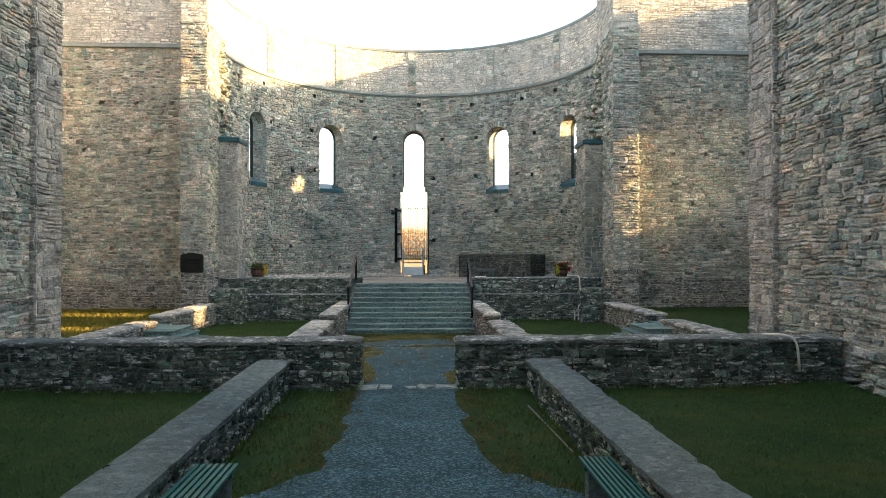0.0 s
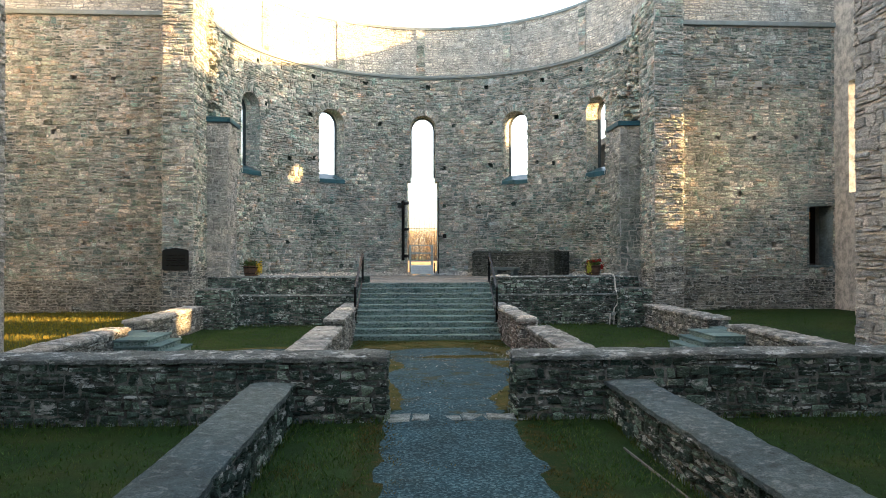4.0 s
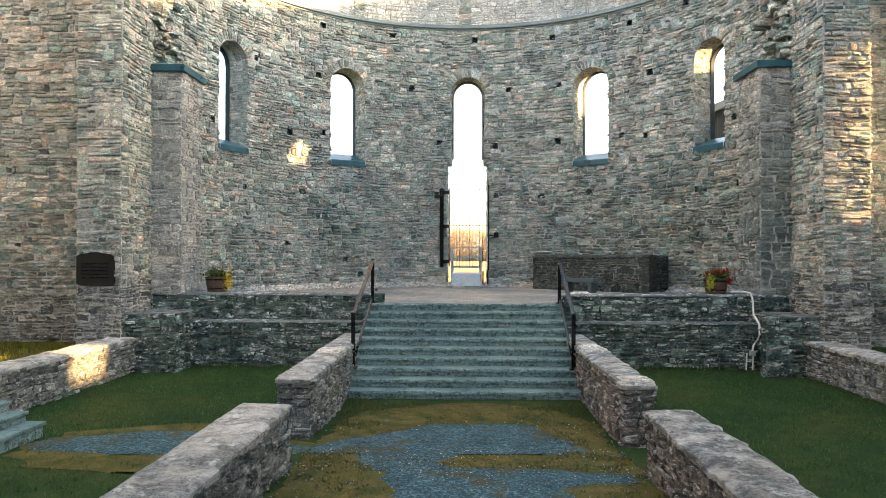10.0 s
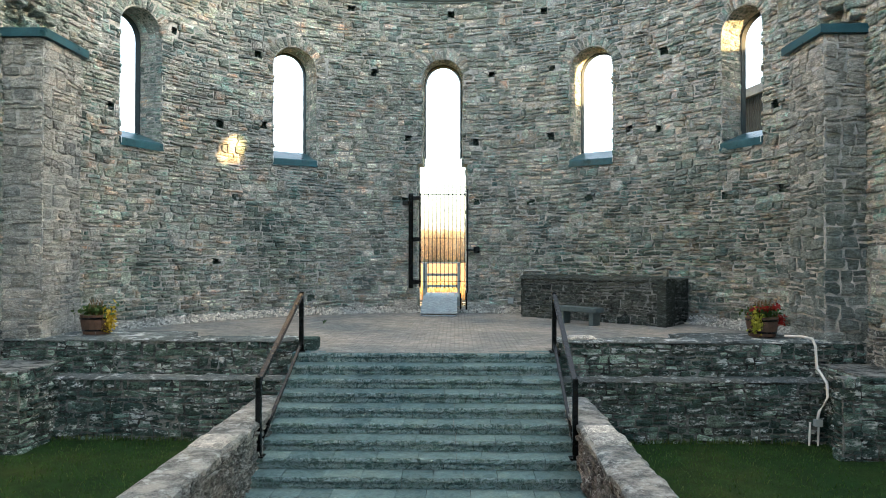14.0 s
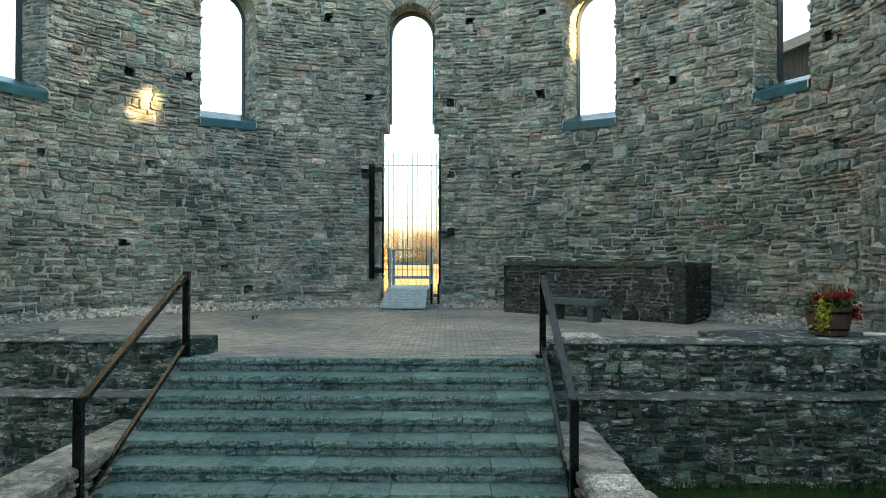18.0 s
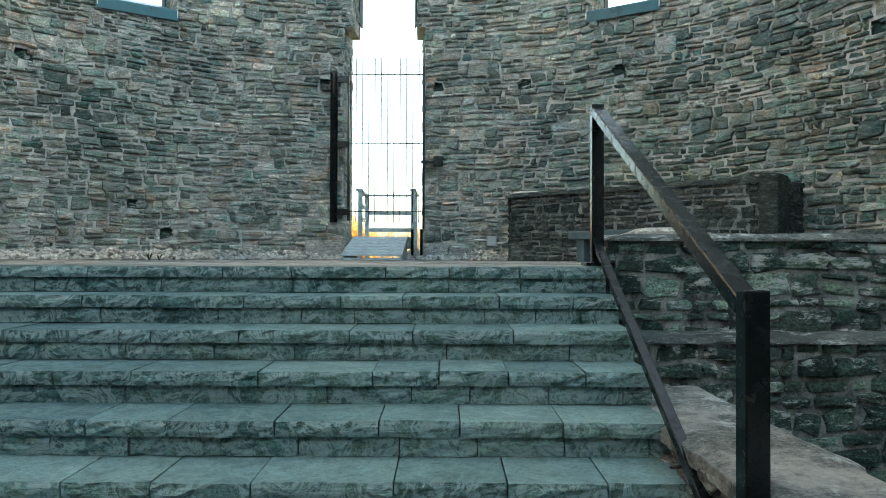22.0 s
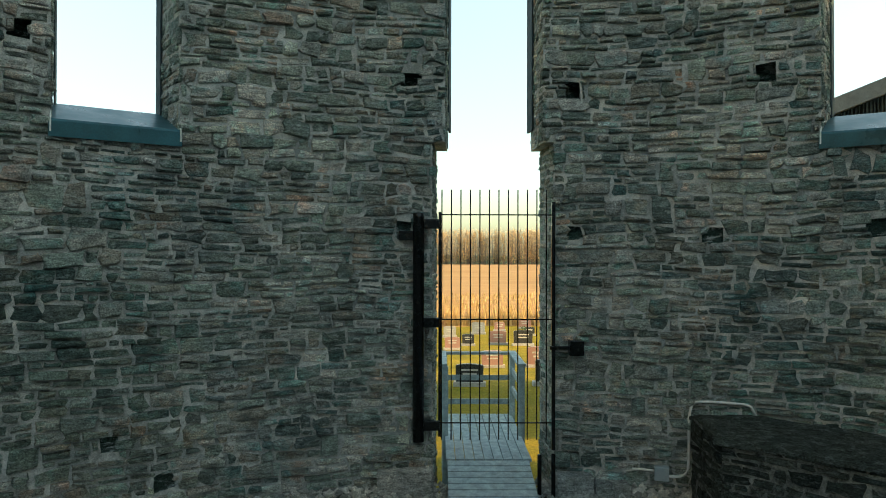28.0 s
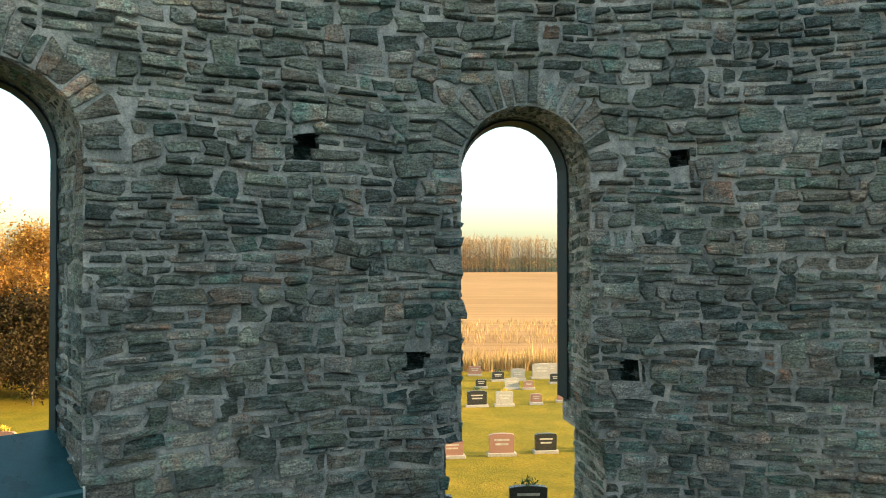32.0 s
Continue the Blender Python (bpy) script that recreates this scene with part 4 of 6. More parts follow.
# ---- low walls ----
def rough_cap(x0, x1, y0, y1, z, thick, seed, over=0.03, amp=0.02, step=0.16, rough=0.0):
    """A worn flat cap with an uneven edge."""
    nx, ny = max(int((x1 - x0 + 2 * over) / step), 3), max(int((y1 - y0 + 2 * over) / step), 3)
    v, f = [], []
    for j in range(ny + 1):
        for i in range(nx + 1):
            x, y = x0 - over + (x1 - x0 + 2 * over) * i / nx, y0 - over + (y1 - y0 + 2 * over) * j / ny
            ex, ey = i in (0, nx), j in (0, ny)
            d = noise.noise((x * 2.1, y * 2.1, seed)) + 0.6 * noise.noise((x * 7, y * 7, seed))
            if rough:
                q = Vector((x * 2.6 + 0.3 * d, y * 3.2, seed))
                dist = noise.voronoi(q)[0]
                d += rough * (1.3 * noise.cell(noise.voronoi(q)[1][0] * 7) - 2.2 * math.exp(-(dist[1] - dist[0]) / 0.1))
            v.append((x + (0.03 * d if ex else 0), y + (0.03 * d if ey else 0), z + amp * d - (0.035 if ex or ey else 0)))
    n = nx + 1
    f += [(j * n + i, j * n + i + 1, (j + 1) * n + i + 1, (j + 1) * n + i) for j in range(ny) for i in range(nx)]
    rim = [i for i in range(n)] + [j * n + nx for j in range(1, ny + 1)] + [ny * n + i for i in range(nx - 1, -1, -1)] + [j * n for j in range(ny - 1, 0, -1)]
    s = len(v)
    v += [(v[k][0], v[k][1], z - thick) for k in rim]
    f += [(rim[k], s + k, s + (k + 1) % len(rim), rim[(k + 1) % len(rim)]) for k in range(len(rim))]
    f.append(tuple(s + k for k in range(len(rim))))
    return v, f


def low_wall(name, label, x0, x1, y0, y1, h, faces, cap=None, near=None, z0=0.0, amp=0.014, mat=None, rough=0.5, thick=0.11):
    cap = cap or (M_LOWCAP if mat is None else M_PALECAP)
    w = structure(part(name, box(x0 + 0.02, x1 - 0.02, y0 + 0.02, y1 - 0.02, z0 - 0.4, h - 0.05), M_MORTAR_LOW), label, "low wall")
    z0 -= 0.3 if z0 == 0 and y1 > 20 else 0
    sw = Stonework(w, mat or M_LOW, near)
    for face in faces:
        mp, a, b = {"-y": (flat_map((0, y0 + 0.02, 0), (1, 0, 0), (0, -1, 0)), x0, x1), "+y": (flat_map((0, y1 - 0.02, 0), (1, 0, 0), (0, 1, 0)), x0, x1), "-x": (flat_map((x0 + 0.02, 0, 0), (0, 1, 0), (-1, 0, 0)), y0, y1), "+x": (flat_map((x1 - 0.02, 0, 0), (0, 1, 0), (1, 0, 0)), y0, y1)}[face]
        sw.add(mp, rubble(a, b, z0 - 0.05, h - 0.06, (0.2, 0.34), (0.2, 0.55)), proud=(0.01, 0.06), jit=0.022)
    sw.done()
    v, f = rough_cap(x0, x1, y0, y1, h, thick, len(name), over=0.03 if thick > 0.1 else 0.012, amp=amp, step=0.12 if cap is M_CAP else 0.07, rough=0.3 if cap is M_CAP else rough)
    mesh_ob("capping", v, f, cap, w, "weathered concrete capping")
    return w


M_LOWCAP = stone_mat("capping", [(0.0, (0.14, 0.165, 0.17)), (1.0, (0.21, 0.24, 0.245))], lichen=1.0, dark=0.6, grain=0.6, spot=2.4)
M_PALECAP = stone_mat("pale_capping", [(0.0, (0.17, 0.185, 0.185)), (1.0, (0.27, 0.285, 0.28))], lichen=0.8, lime=0.45, dark=0.4, grain=0.75, spot=3.2)
near_any = lambda x, y, z: True
low_wall("cross_wall_west", "low dark rubble wall with a weathered capping across the lawn", -9.7, -1.15, 15.2, 15.92, 1.12, ["-y", "+y", "+x"], near=lambda x, y, z: y < 15.5 and x > -6)
low_wall("cross_wall_east", "low dark rubble wall with a weathered capping across the lawn", 0.98, 9.7, 15.2, 15.92, 1.12, ["-y", "+y", "-x"], near=lambda x, y, z: y < 15.5 and x < 6)
low_wall("nave_wall_west", "low rubble wall with a smooth concrete capping along the path", -3.35, -2.68, -14, 15.18, 0.7, ["-x", "+x"], near=lambda x, y, z: x > -2.9 and y > 7, cap=M_CAP, amp=0.012)
low_wall("nave_wall_east", "low rubble wall with a smooth concrete capping along the path", 2.52, 3.2, -14, 15.18, 0.7, ["-x", "+x"], near=lambda x, y, z: x < 2.8 and y > 7, cap=M_CAP, amp=0.012)
low_wall("bench_wall_west", "low rubble wall with a lichen-spotted capping behind a bench", -3.35, -2.62, 15.95, 23.05, 0.8, ["-x", "+x", "+y"], near=lambda x, y, z: x > -2.9, mat=M_FLANK)
low_wall("bench_wall_east", "low rubble wall with a lichen-spotted capping behind a bench", 2.52, 3.2, 15.95, 22.85, 0.8, ["-x", "+x", "+y"], near=lambda x, y, z: x < 2.8, mat=M_ROSY)
low_wall("flank_wall_west", "low rubble wall flanking the stone steps", -3.33, -2.74, 24.9, 31.6, 0.85, ["-x", "+x", "-y"], near=near_any, mat=M_FLANK, amp=0.01, rough=0.3)
low_wall("flank_wall_east", "low rubble wall flanking the stone steps", 2.58, 3.12, 24.55, 31.6, 0.85, ["-x", "+x", "-y"], near=near_any, mat=M_ROSY, amp=0.01, rough=0.3)
low_wall("side_wall_west", "low rubble wall before the side transept", -9.35, -8.65, 25.0, 30.7, 0.82, ["+x", "-y", "-x"], near=lambda x, y, z: x > -8.8, mat=M_FLANK)
low_wall("side_wall_west_front", "low rubble wall before the side transept", -9.35, -8.65, 15.95, 23.65, 0.74, ["+x", "+y"], near=lambda x, y, z: x > -8.8, mat=M_FLANK)
low_wall("side_wall_east", "low rubble wall before the side transept", 8.6, 9.3, 25.0, 30.7, 0.82, ["-x", "-y", "+x"], near=lambda x, y, z: x < 8.8, mat=M_FLANK)
low_wall("side_wall_east_front", "low rubble wall before the side transept", 8.6, 9.3, 15.95, 23.65, 0.74, ["-x", "+y"], near=lambda x, y, z: x < 8.8, mat=M_FLANK)

# retaining walls of the apse platform
for s, nm in ((-1, "west"), (1, "east")):
    xa, xb = sorted((s * 2.76 - 0.06, s * 8.9))
    low_wall("retaining_lower_" + nm, "dark rubble retaining wall below a stone ledge", xa, xb, 31.85, 32.5, 1.15, ["-y"], near=lambda x, y, z: abs(x) < 7, thick=0.06)
    low_wall("retaining_upper_" + nm, "upper rubble retaining wall with flat capping stones", xa, xb, 32.22, 32.85, 1.88, ["-y", "+x" if s < 0 else "-x"], near=lambda x, y, z: abs(x) < 7, z0=1.1, thick=0.06)

part("end_stone", box(-2.86, -2.36, 32.42, 32.86, FLOOR - 0.04, 1.87, 0.04), M_LOW, bpy.data.objects["retaining_upper_west"])

# platform
v, f = [], []
PA = np.radians(np.linspace(-86, 86, 60))
rim = [(C0.x + (R0 + 0.1) * math.sin(a), C0.y + (R0 + 0.1) * math.cos(a)) for a in PA] + [(9.0, 32.3), (2.66, 32.3), (2.62, 32.22), (-2.8, 32.22), (-2.84, 32.3), (-9.0, 32.3)]
v = [(x, y, FLOOR - 0.03) for x, y in rim] + [(x, y, 0) for x, y in rim]
k = len(rim)
f = [tuple(range(k))] + [(i, (i + 1) % k, k + (i + 1) % k, k + i) for i in range(k)]
structure(mesh_ob("floor_platform", v, f, M_SAND), "raised apse floor of pinkish-grey pavers", "floor")

# steps
def chipped(x0, x1, y0, y1, z0, z1, amp=0.0045):
    """A slab with a split, uneven front face."""
    nx, nz = max(int((x1 - x0) / 0.06), 3), 3
    bm = bmesh.new()
    g = []
    for j in range(nz + 1):
        row = []
        for i in range(nx + 1):
            x, z = x0 + (x1 - x0) * i / nx, z0 + (z1 - z0) * j / nz
            d = rng.normal(0, amp) + (0.008 if j in (0, nz) else 0) + (0.006 if i in (0, nx) else 0)
            row.append(bm.verts.new((x, y0 + d, z - (rng.uniform(0, 0.006) if j == nz else 0))))
        g.append(row)
    for j in range(nz):
        for i in range(nx):
            bm.faces.new((g[j][i], g[j][i + 1], g[j + 1][i + 1], g[j + 1][i]))
    back = [bm.verts.new(p) for p in ((x0, y1, z0), (x1, y1, z0), (x1, y1, z1), (x0, y1, z1))]
    bm.faces.new(g[nz] + [back[2], back[3]])
    bm.faces.new(g[0][::-1] + [back[0], back[1]])
    bm.faces.new([g[j][0] for j in range(nz + 1)] + [back[3], back[0]])
    bm.faces.new([g[j][nx] for j in range(nz, -1, -1)] + [back[1], back[2]])
    bm.faces.new(back[::-1])
    return bm


RISE, GO, SX0, SX1 = 0.195, 0.378, -2.8, 2.62
steps = structure(part("steps", box(SX0 + 0.02, SX1 - 0.02, 28.8, 32.2, -0.5, -0.35), M_STEP), "broad flight of blue-grey stone steps", "steps")
for i in range(10):
    y0, z1 = 32.1 - GO * (9 - i), FLOOR - RISE * (9 - i)
    part("step_core", box(SX0 + 0.01, SX1 - 0.01, y0 + 0.06, y0 + GO + 0.4, z1 - RISE, z1 - 0.05), M_MORTAR_LOW, steps)
    x = SX0
    while x < SX1 - 0.05:
        w = min(rng.uniform(0.38, 0.75), SX1 - x)
        if SX1 - x - w < 0.25:
            w = SX1 - x
        tread = part("tread", chipped(x + 0.004, x + w - 0.004, y0 - 0.02 + rng.normal(0, 0.004), y0 + GO + 0.05, z1 - 0.085, z1 + rng.normal(0, 0.002), 0.006), M_STEP, steps)
        tread.data.materials.append(M_RISER)
        for p in tread.data.polygons:
            p.material_index = 1 if p.normal.y < -0.5 else 0
        x += w
    x = SX0 - rng.uniform(0, 0.2)
    while x < SX1 - 0.03:
        w = rng.uniform(0.28, 0.6)
        a, b = max(x, SX0), min(x + w, SX1)
        x += w
        if b - a > 0.05:
            part("riser_block", chipped(a + 0.004, b - 0.004, y0 + 0.008 + rng.uniform(0, 0.008), y0 + 0.12, z1 - RISE + 0.003, z1 - 0.088, 0.006), M_RISER, steps)

# side steps
for s, nm in ((-1, "west"), (1, "east")):
    st = structure(part("side_steps_" + nm, box(*sorted((s * 8.0, s * 8.6)), 22.6, 24.3, -0.2, 0.4), M_MORTAR_LOW), "three blue-grey stone steps up to a gap in a low wall", "steps")
    for i in range(3):
        xe, z1 = 7.1 + 0.3 * i, 0.17 * (i + 1)
        for y0, y1 in ((22.5, 23.2), (23.2, 23.75), (23.75, 24.38)):
            xa, xb = sorted((s * xe, s * 8.62))
            part("slab", box(xa, xb, y0 + 0.005, y1 - 0.005, z1 - 0.06, z1, 0.012), M_STEP, st)
        y = 22.53
        while y < 24.3:
            w = min(rng.uniform(0.2, 0.42), 24.35 - y)
            xa, xb = sorted((s * (xe + 0.03 + rng.uniform(0, 0.015)), s * (xe + 0.4)))
            part("riser_block", box(xa, xb, y + 0.006, y + w - 0.006, z1 - (0.17 if i else 0.35), z1 - 0.064, 0.01), M_RISER, st)
            y += w
        for ye in (22.54, 24.12):
            x = xe + 0.03
            while x < 8.55:
                w = min(rng.uniform(0.2, 0.45), 8.6 - x)
                xa, xb = sorted((s * (x + 0.006), s * (x + w - 0.006)))
                part("riser_block", box(xa, xb, ye - rng.uniform(0, 0.012), ye + 0.22, z1 - (0.17 if i else 0.35), z1 - 0.064, 0.01), M_RISER, st)
                x += w
    xa, xb = sorted((s * 8.63, s * 9.3))
    part("landing_slab", box(xa, xb, 23.68, 24.97, 0.3, 0.51, 0.014), M_STEP, st)

# threshold stones
x = -1.15
while x < 0.95:
    w = rng.uniform(0.3, 0.55)
    bm = box(x + 0.006, min(x + w, 1.0), 15.08 + rng.uniform(0, 0.06), 15.56 + rng.uniform(-0.1, 0.05), -0.05, 0.045 + rng.uniform(0, 0.03), 0.035)
    for q in bm.verts:
        q.co += Vector(rng.normal(0, 0.014, 3))
    tagged(part("threshold_stone", bm, M_KERB), "flat pale kerb stone set across the gravel path", "kerb stone", "threshold stones", "structure")
    x += w


# ---- metal sills and jamb flashings of the windows ----
def window_metal(u0, u1, v0, v1, k):
    c = (u0 + u1) / 2
    w = structure(new("window_%d" % k), "arched window opening with dark teal metal sill and jamb flashing", "window")

    def P(u, d, z):
        s = 1 - (1 - SPLAY[(u0, u1, v0, v1)]) * d / THICK
        a = (c + (u - c) * s) / R0
        return (C0.x + (R0 + d) * math.sin(a), C0.y + (R0 + d) * math.cos(a), z)

    zi, zo = v0 + 0.10, v0 + 0.46
    prof = [(-0.07, v0 - 0.12), (-0.07, zi - 0.03), (-0.055, zi), (0.88, zo), (0.88, v0 - 0.05), (-0.02, v0 - 0.05)]
    v = [P(u, d, z) for u in (u0 - 0.02, u1 + 0.02) for d, z in prof]
    n = len(prof)
    f = [tuple(range(n)), tuple(range(2 * n - 1, n - 1, -1))] + [(i, (i + 1) % n, n + (i + 1) % n, n + i) for i in range(n)]
    mesh_ob("sill", v, f, M_METAL, w)
    # jamb strips and the arched head, at the outer edge of the opening
    r = (u1 - u0) / 2
    line = [(u0, z) for z in np.linspace(v0 + 0.1, v1, 6)] + [(c - r * math.cos(t), v1 + r * math.sin(t)) for t in np.linspace(0, math.pi, 18)[1:-1]] + [(u1, z) for z in np.linspace(v1, v0 + 0.1, 6)]
    v, f = [], []
    for u, z in line:
        q = Vector((u - c, max(z - v1, 0)))
        nin = q.normalized() if q.length else Vector((1, 0))
        for d, t in ((0.8, 0.02), (0.8, 0.04), (0.97, 0.055), (0.97, 0.02)):
            v.append(P(u - nin.x * t, d, z - nin.y * t))
    for j in range(len(line) - 1):
        f += [(4 * j + i, 4 * j + (i + 1) % 4, 4 * j + 4 + (i + 1) % 4, 4 * j + 4 + i) for i in range(4)]
    mesh_ob("jamb_flashing", v, f, M_JAMB, w)
    # pale bead of sealant beside the sill
    for u in (u0, u1):
        bm = tube([P(u, -0.075, zi - 0.16), P(u, -0.075, zi), P(u, 0.05, zi + 0.1), P(u, 0.2, zi + 0.17), P(u, 0.3, zi + 0.2)], 0.011, 6)
        part("sealant_bead", bm, M_WHITE, w, "pale sealant bead")


for k, wdw in enumerate(WINDOWS):
    window_metal(*wdw, k + 1)
wd = structure(new("door_opening"), "tall arched opening above the gate with metal jamb flashing", "doorway")
r, um = (DOOR_UP[1] - DOOR_UP[0]) / 2, (DOOR_UP[0] + DOOR_UP[1]) / 2
line = [(DOOR_UP[0], z) for z in np.linspace(DOOR[2] + 0.3, DOOR_UP[2], 5)] + [(um - r * math.cos(t), DOOR_UP[2] + r * math.sin(t)) for t in np.linspace(0, math.pi, 20)[1:-1]] + [(DOOR_UP[1], z) for z in np.linspace(DOOR_UP[2], DOOR[2] + 0.3, 5)]
v, f = [], []
for u, z in line:
    q = Vector((u - um, max(z - DOOR_UP[2], 0))).normalized()
    for d, t in ((0.68, 0.02), (0.68, 0.04), (0.97, 0.055), (0.97, 0.02)):
        a = (um + (u - um) * (1 - 0.16 * d / THICK) - q.x * t) / R0
        v.append((C0.x + (R0 + d) * math.sin(a), C0.y + (R0 + d) * math.cos(a), z - q.y * t))
for j in range(len(line) - 1):
    f += [(4 * j + i, 4 * j + (i + 1) % 4, 4 * j + 4 + (i + 1) % 4, 4 * j + 4 + i) for i in range(4)]
f += [(0, 1, 2, 3), tuple(4 * len(line) - 1 - i for i in range(4))]
mesh_ob("jamb_flashing", v, f, M_JAMB, wd)

# ---- annex behind the transept doorway ----
AX0, AX1 = DOORWAY[0], DOORWAY[1]
# Unseen height and length are added to block the low sun.
bm = bmesh.new()
add_box(bm, 15.4, 20.6, 38.4, 43.4, 0, 10.9)
add_box(bm, 15.4, 20.6, 33.5, 38.4, 5.2, 10.9)
add_box(bm, 15.4, 16.0, 33.5, 38.4, 0, 5.2)
add_box(bm, 20.0, 20.6, 33.5, 38.4, 0, 5.2)
add_box(bm, 16.0, 20.0, 33.5, 38.4, 0, DOORWAY[2])
# Near-black wall colour supplies the shade seen through the doorway.
structure(part("wall_annex", bm, M_DARK), "plain dark walls of the annex behind the transept, unseen bulk blocks the sun", "wall")
dr = structure(new("door_1"), "dark open doorway with pale concrete jambs and lintel", "doorway")
part("lintel", box(AX0 - 0.18, AX1 + 0.1, TY - 0.04, TY + 0.3, DOORWAY[3], DOORWAY[3] + 0.24, 0.01), M_CAP, dr)
part("jamb", box(AX1 - 0.02, AX1 + 0.08, TY - 0.02, TY + 0.92, DOORWAY[2], DOORWAY[3], 0.01), M_CAP, dr)
part("jamb", box(AX0 - 0.08, AX0 + 0.02, TY - 0.02, TY + 0.92, DOORWAY[2], DOORWAY[3], 0.01), M_CAP, dr)
part("threshold", box(AX0 - 0.1, AX1 + 0.1, TY - 0.06, TY + 0.92, DOORWAY[2] - 0.1, DOORWAY[2], 0.01), M_CAP, dr)
# Slats painted orange in place of the sunlight on them.
for k in range(3):
    part("slat", box(AX0 + 0.02, AX0 + 0.6, TY + 0.86, TY + 0.9, DOORWAY[3] - 0.5 + 0.11 * k, DOORWAY[3] - 0.42 + 0.11 * k, 0.006), M_SUNLIT_SLAT, dr, "wooden slat with sunlit orange put into its colour")

# ---- gable building beyond the apse ----
def ribbed_building():
    b = tagged(new("building"), "low gabled building with ribbed grey cladding and pale roof edge", "building")
    b.location = (8.25, 47.8, 0.85)
    b.rotation_euler = (0, 0, radians(-10))
    L, D, SL, H = 13.0, 10.2, 0.40, 7.5
    RZ = H + SL * L / 2
    v = [(0, 0, 0), (L, 0, 0), (L, 0, H), (L / 2, 0, RZ), (0, 0, H), (0, D, 0), (L, D, 0), (L, D, H), (L / 2, D, RZ), (0, D, H)]
    mesh_ob("wall", v, [(0, 1, 2, 3, 4), (5, 9, 8, 7, 6), (0, 4, 9, 5), (1, 6, 7, 2), (0, 5, 6, 1)], M_SCREEN, b)
    for s in (0, 1):
        bm = bmesh.new()
        x0, x1 = (-0.5, L / 2) if s == 0 else (L + 0.5, L / 2)
        z0 = H - 0.5 * SL
        vs = [bm.verts.new(p) for p in ((x0, -0.6, z0), (x1, -0.6, RZ), (x1, D + 0.6, RZ), (x0, D + 0.6, z0), (x0, -0.6, z0 + 0.36), (x1, -0.6, RZ + 0.36), (x1, D + 0.6, RZ + 0.36), (x0, D + 0.6, z0 + 0.36))]
        for q in ((0, 1, 2, 3), (7, 6, 5, 4), (0, 4, 5, 1), (1, 5, 6, 2), (2, 6, 7, 3), (3, 7, 4, 0)):
            bm.faces.new([vs[i] for i in q])
        part("roof", bm, M_ROOF, b)
    for i in range(165):
        x = 0.05 + i * 0.078
        top = H + (RZ - H) * (1 - abs(x - L / 2) / (L / 2)) - 0.02
        part("rib", box(x, x + 0.03, -0.06, 0.01, H - 0.1, top), M_SIDING, b)
    for j in range(18):
        x = 0.0
        while x < L:
            w = min(rng.uniform(0.7, 1.5), L - x)
            part("siding_block", box(x + 0.006, x + w - 0.006, -0.05 - rng.uniform(0, 0.012), 0.01, H - 0.38 - 0.28 * j, H - 0.12 - 0.28 * j, 0.01), M_SIDING, b)
            x += w


ribbed_building()


# ---- cemetery ----
xs, ys = np.r_[-900, -300, -120, np.arange(-60, 61, 3), 120, 300, 900], np.arange(43.8, 98.1, 1.0)
v = [(x, y, ground_z(x, y) + 0.03 + 0.04 * noise.noise((x * 0.3, y * 0.3, 5))) for y in ys for x in xs]
n = len(xs)
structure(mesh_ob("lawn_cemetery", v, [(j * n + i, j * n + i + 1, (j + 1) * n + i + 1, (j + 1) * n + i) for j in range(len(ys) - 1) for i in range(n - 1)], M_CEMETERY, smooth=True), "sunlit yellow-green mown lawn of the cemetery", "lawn")


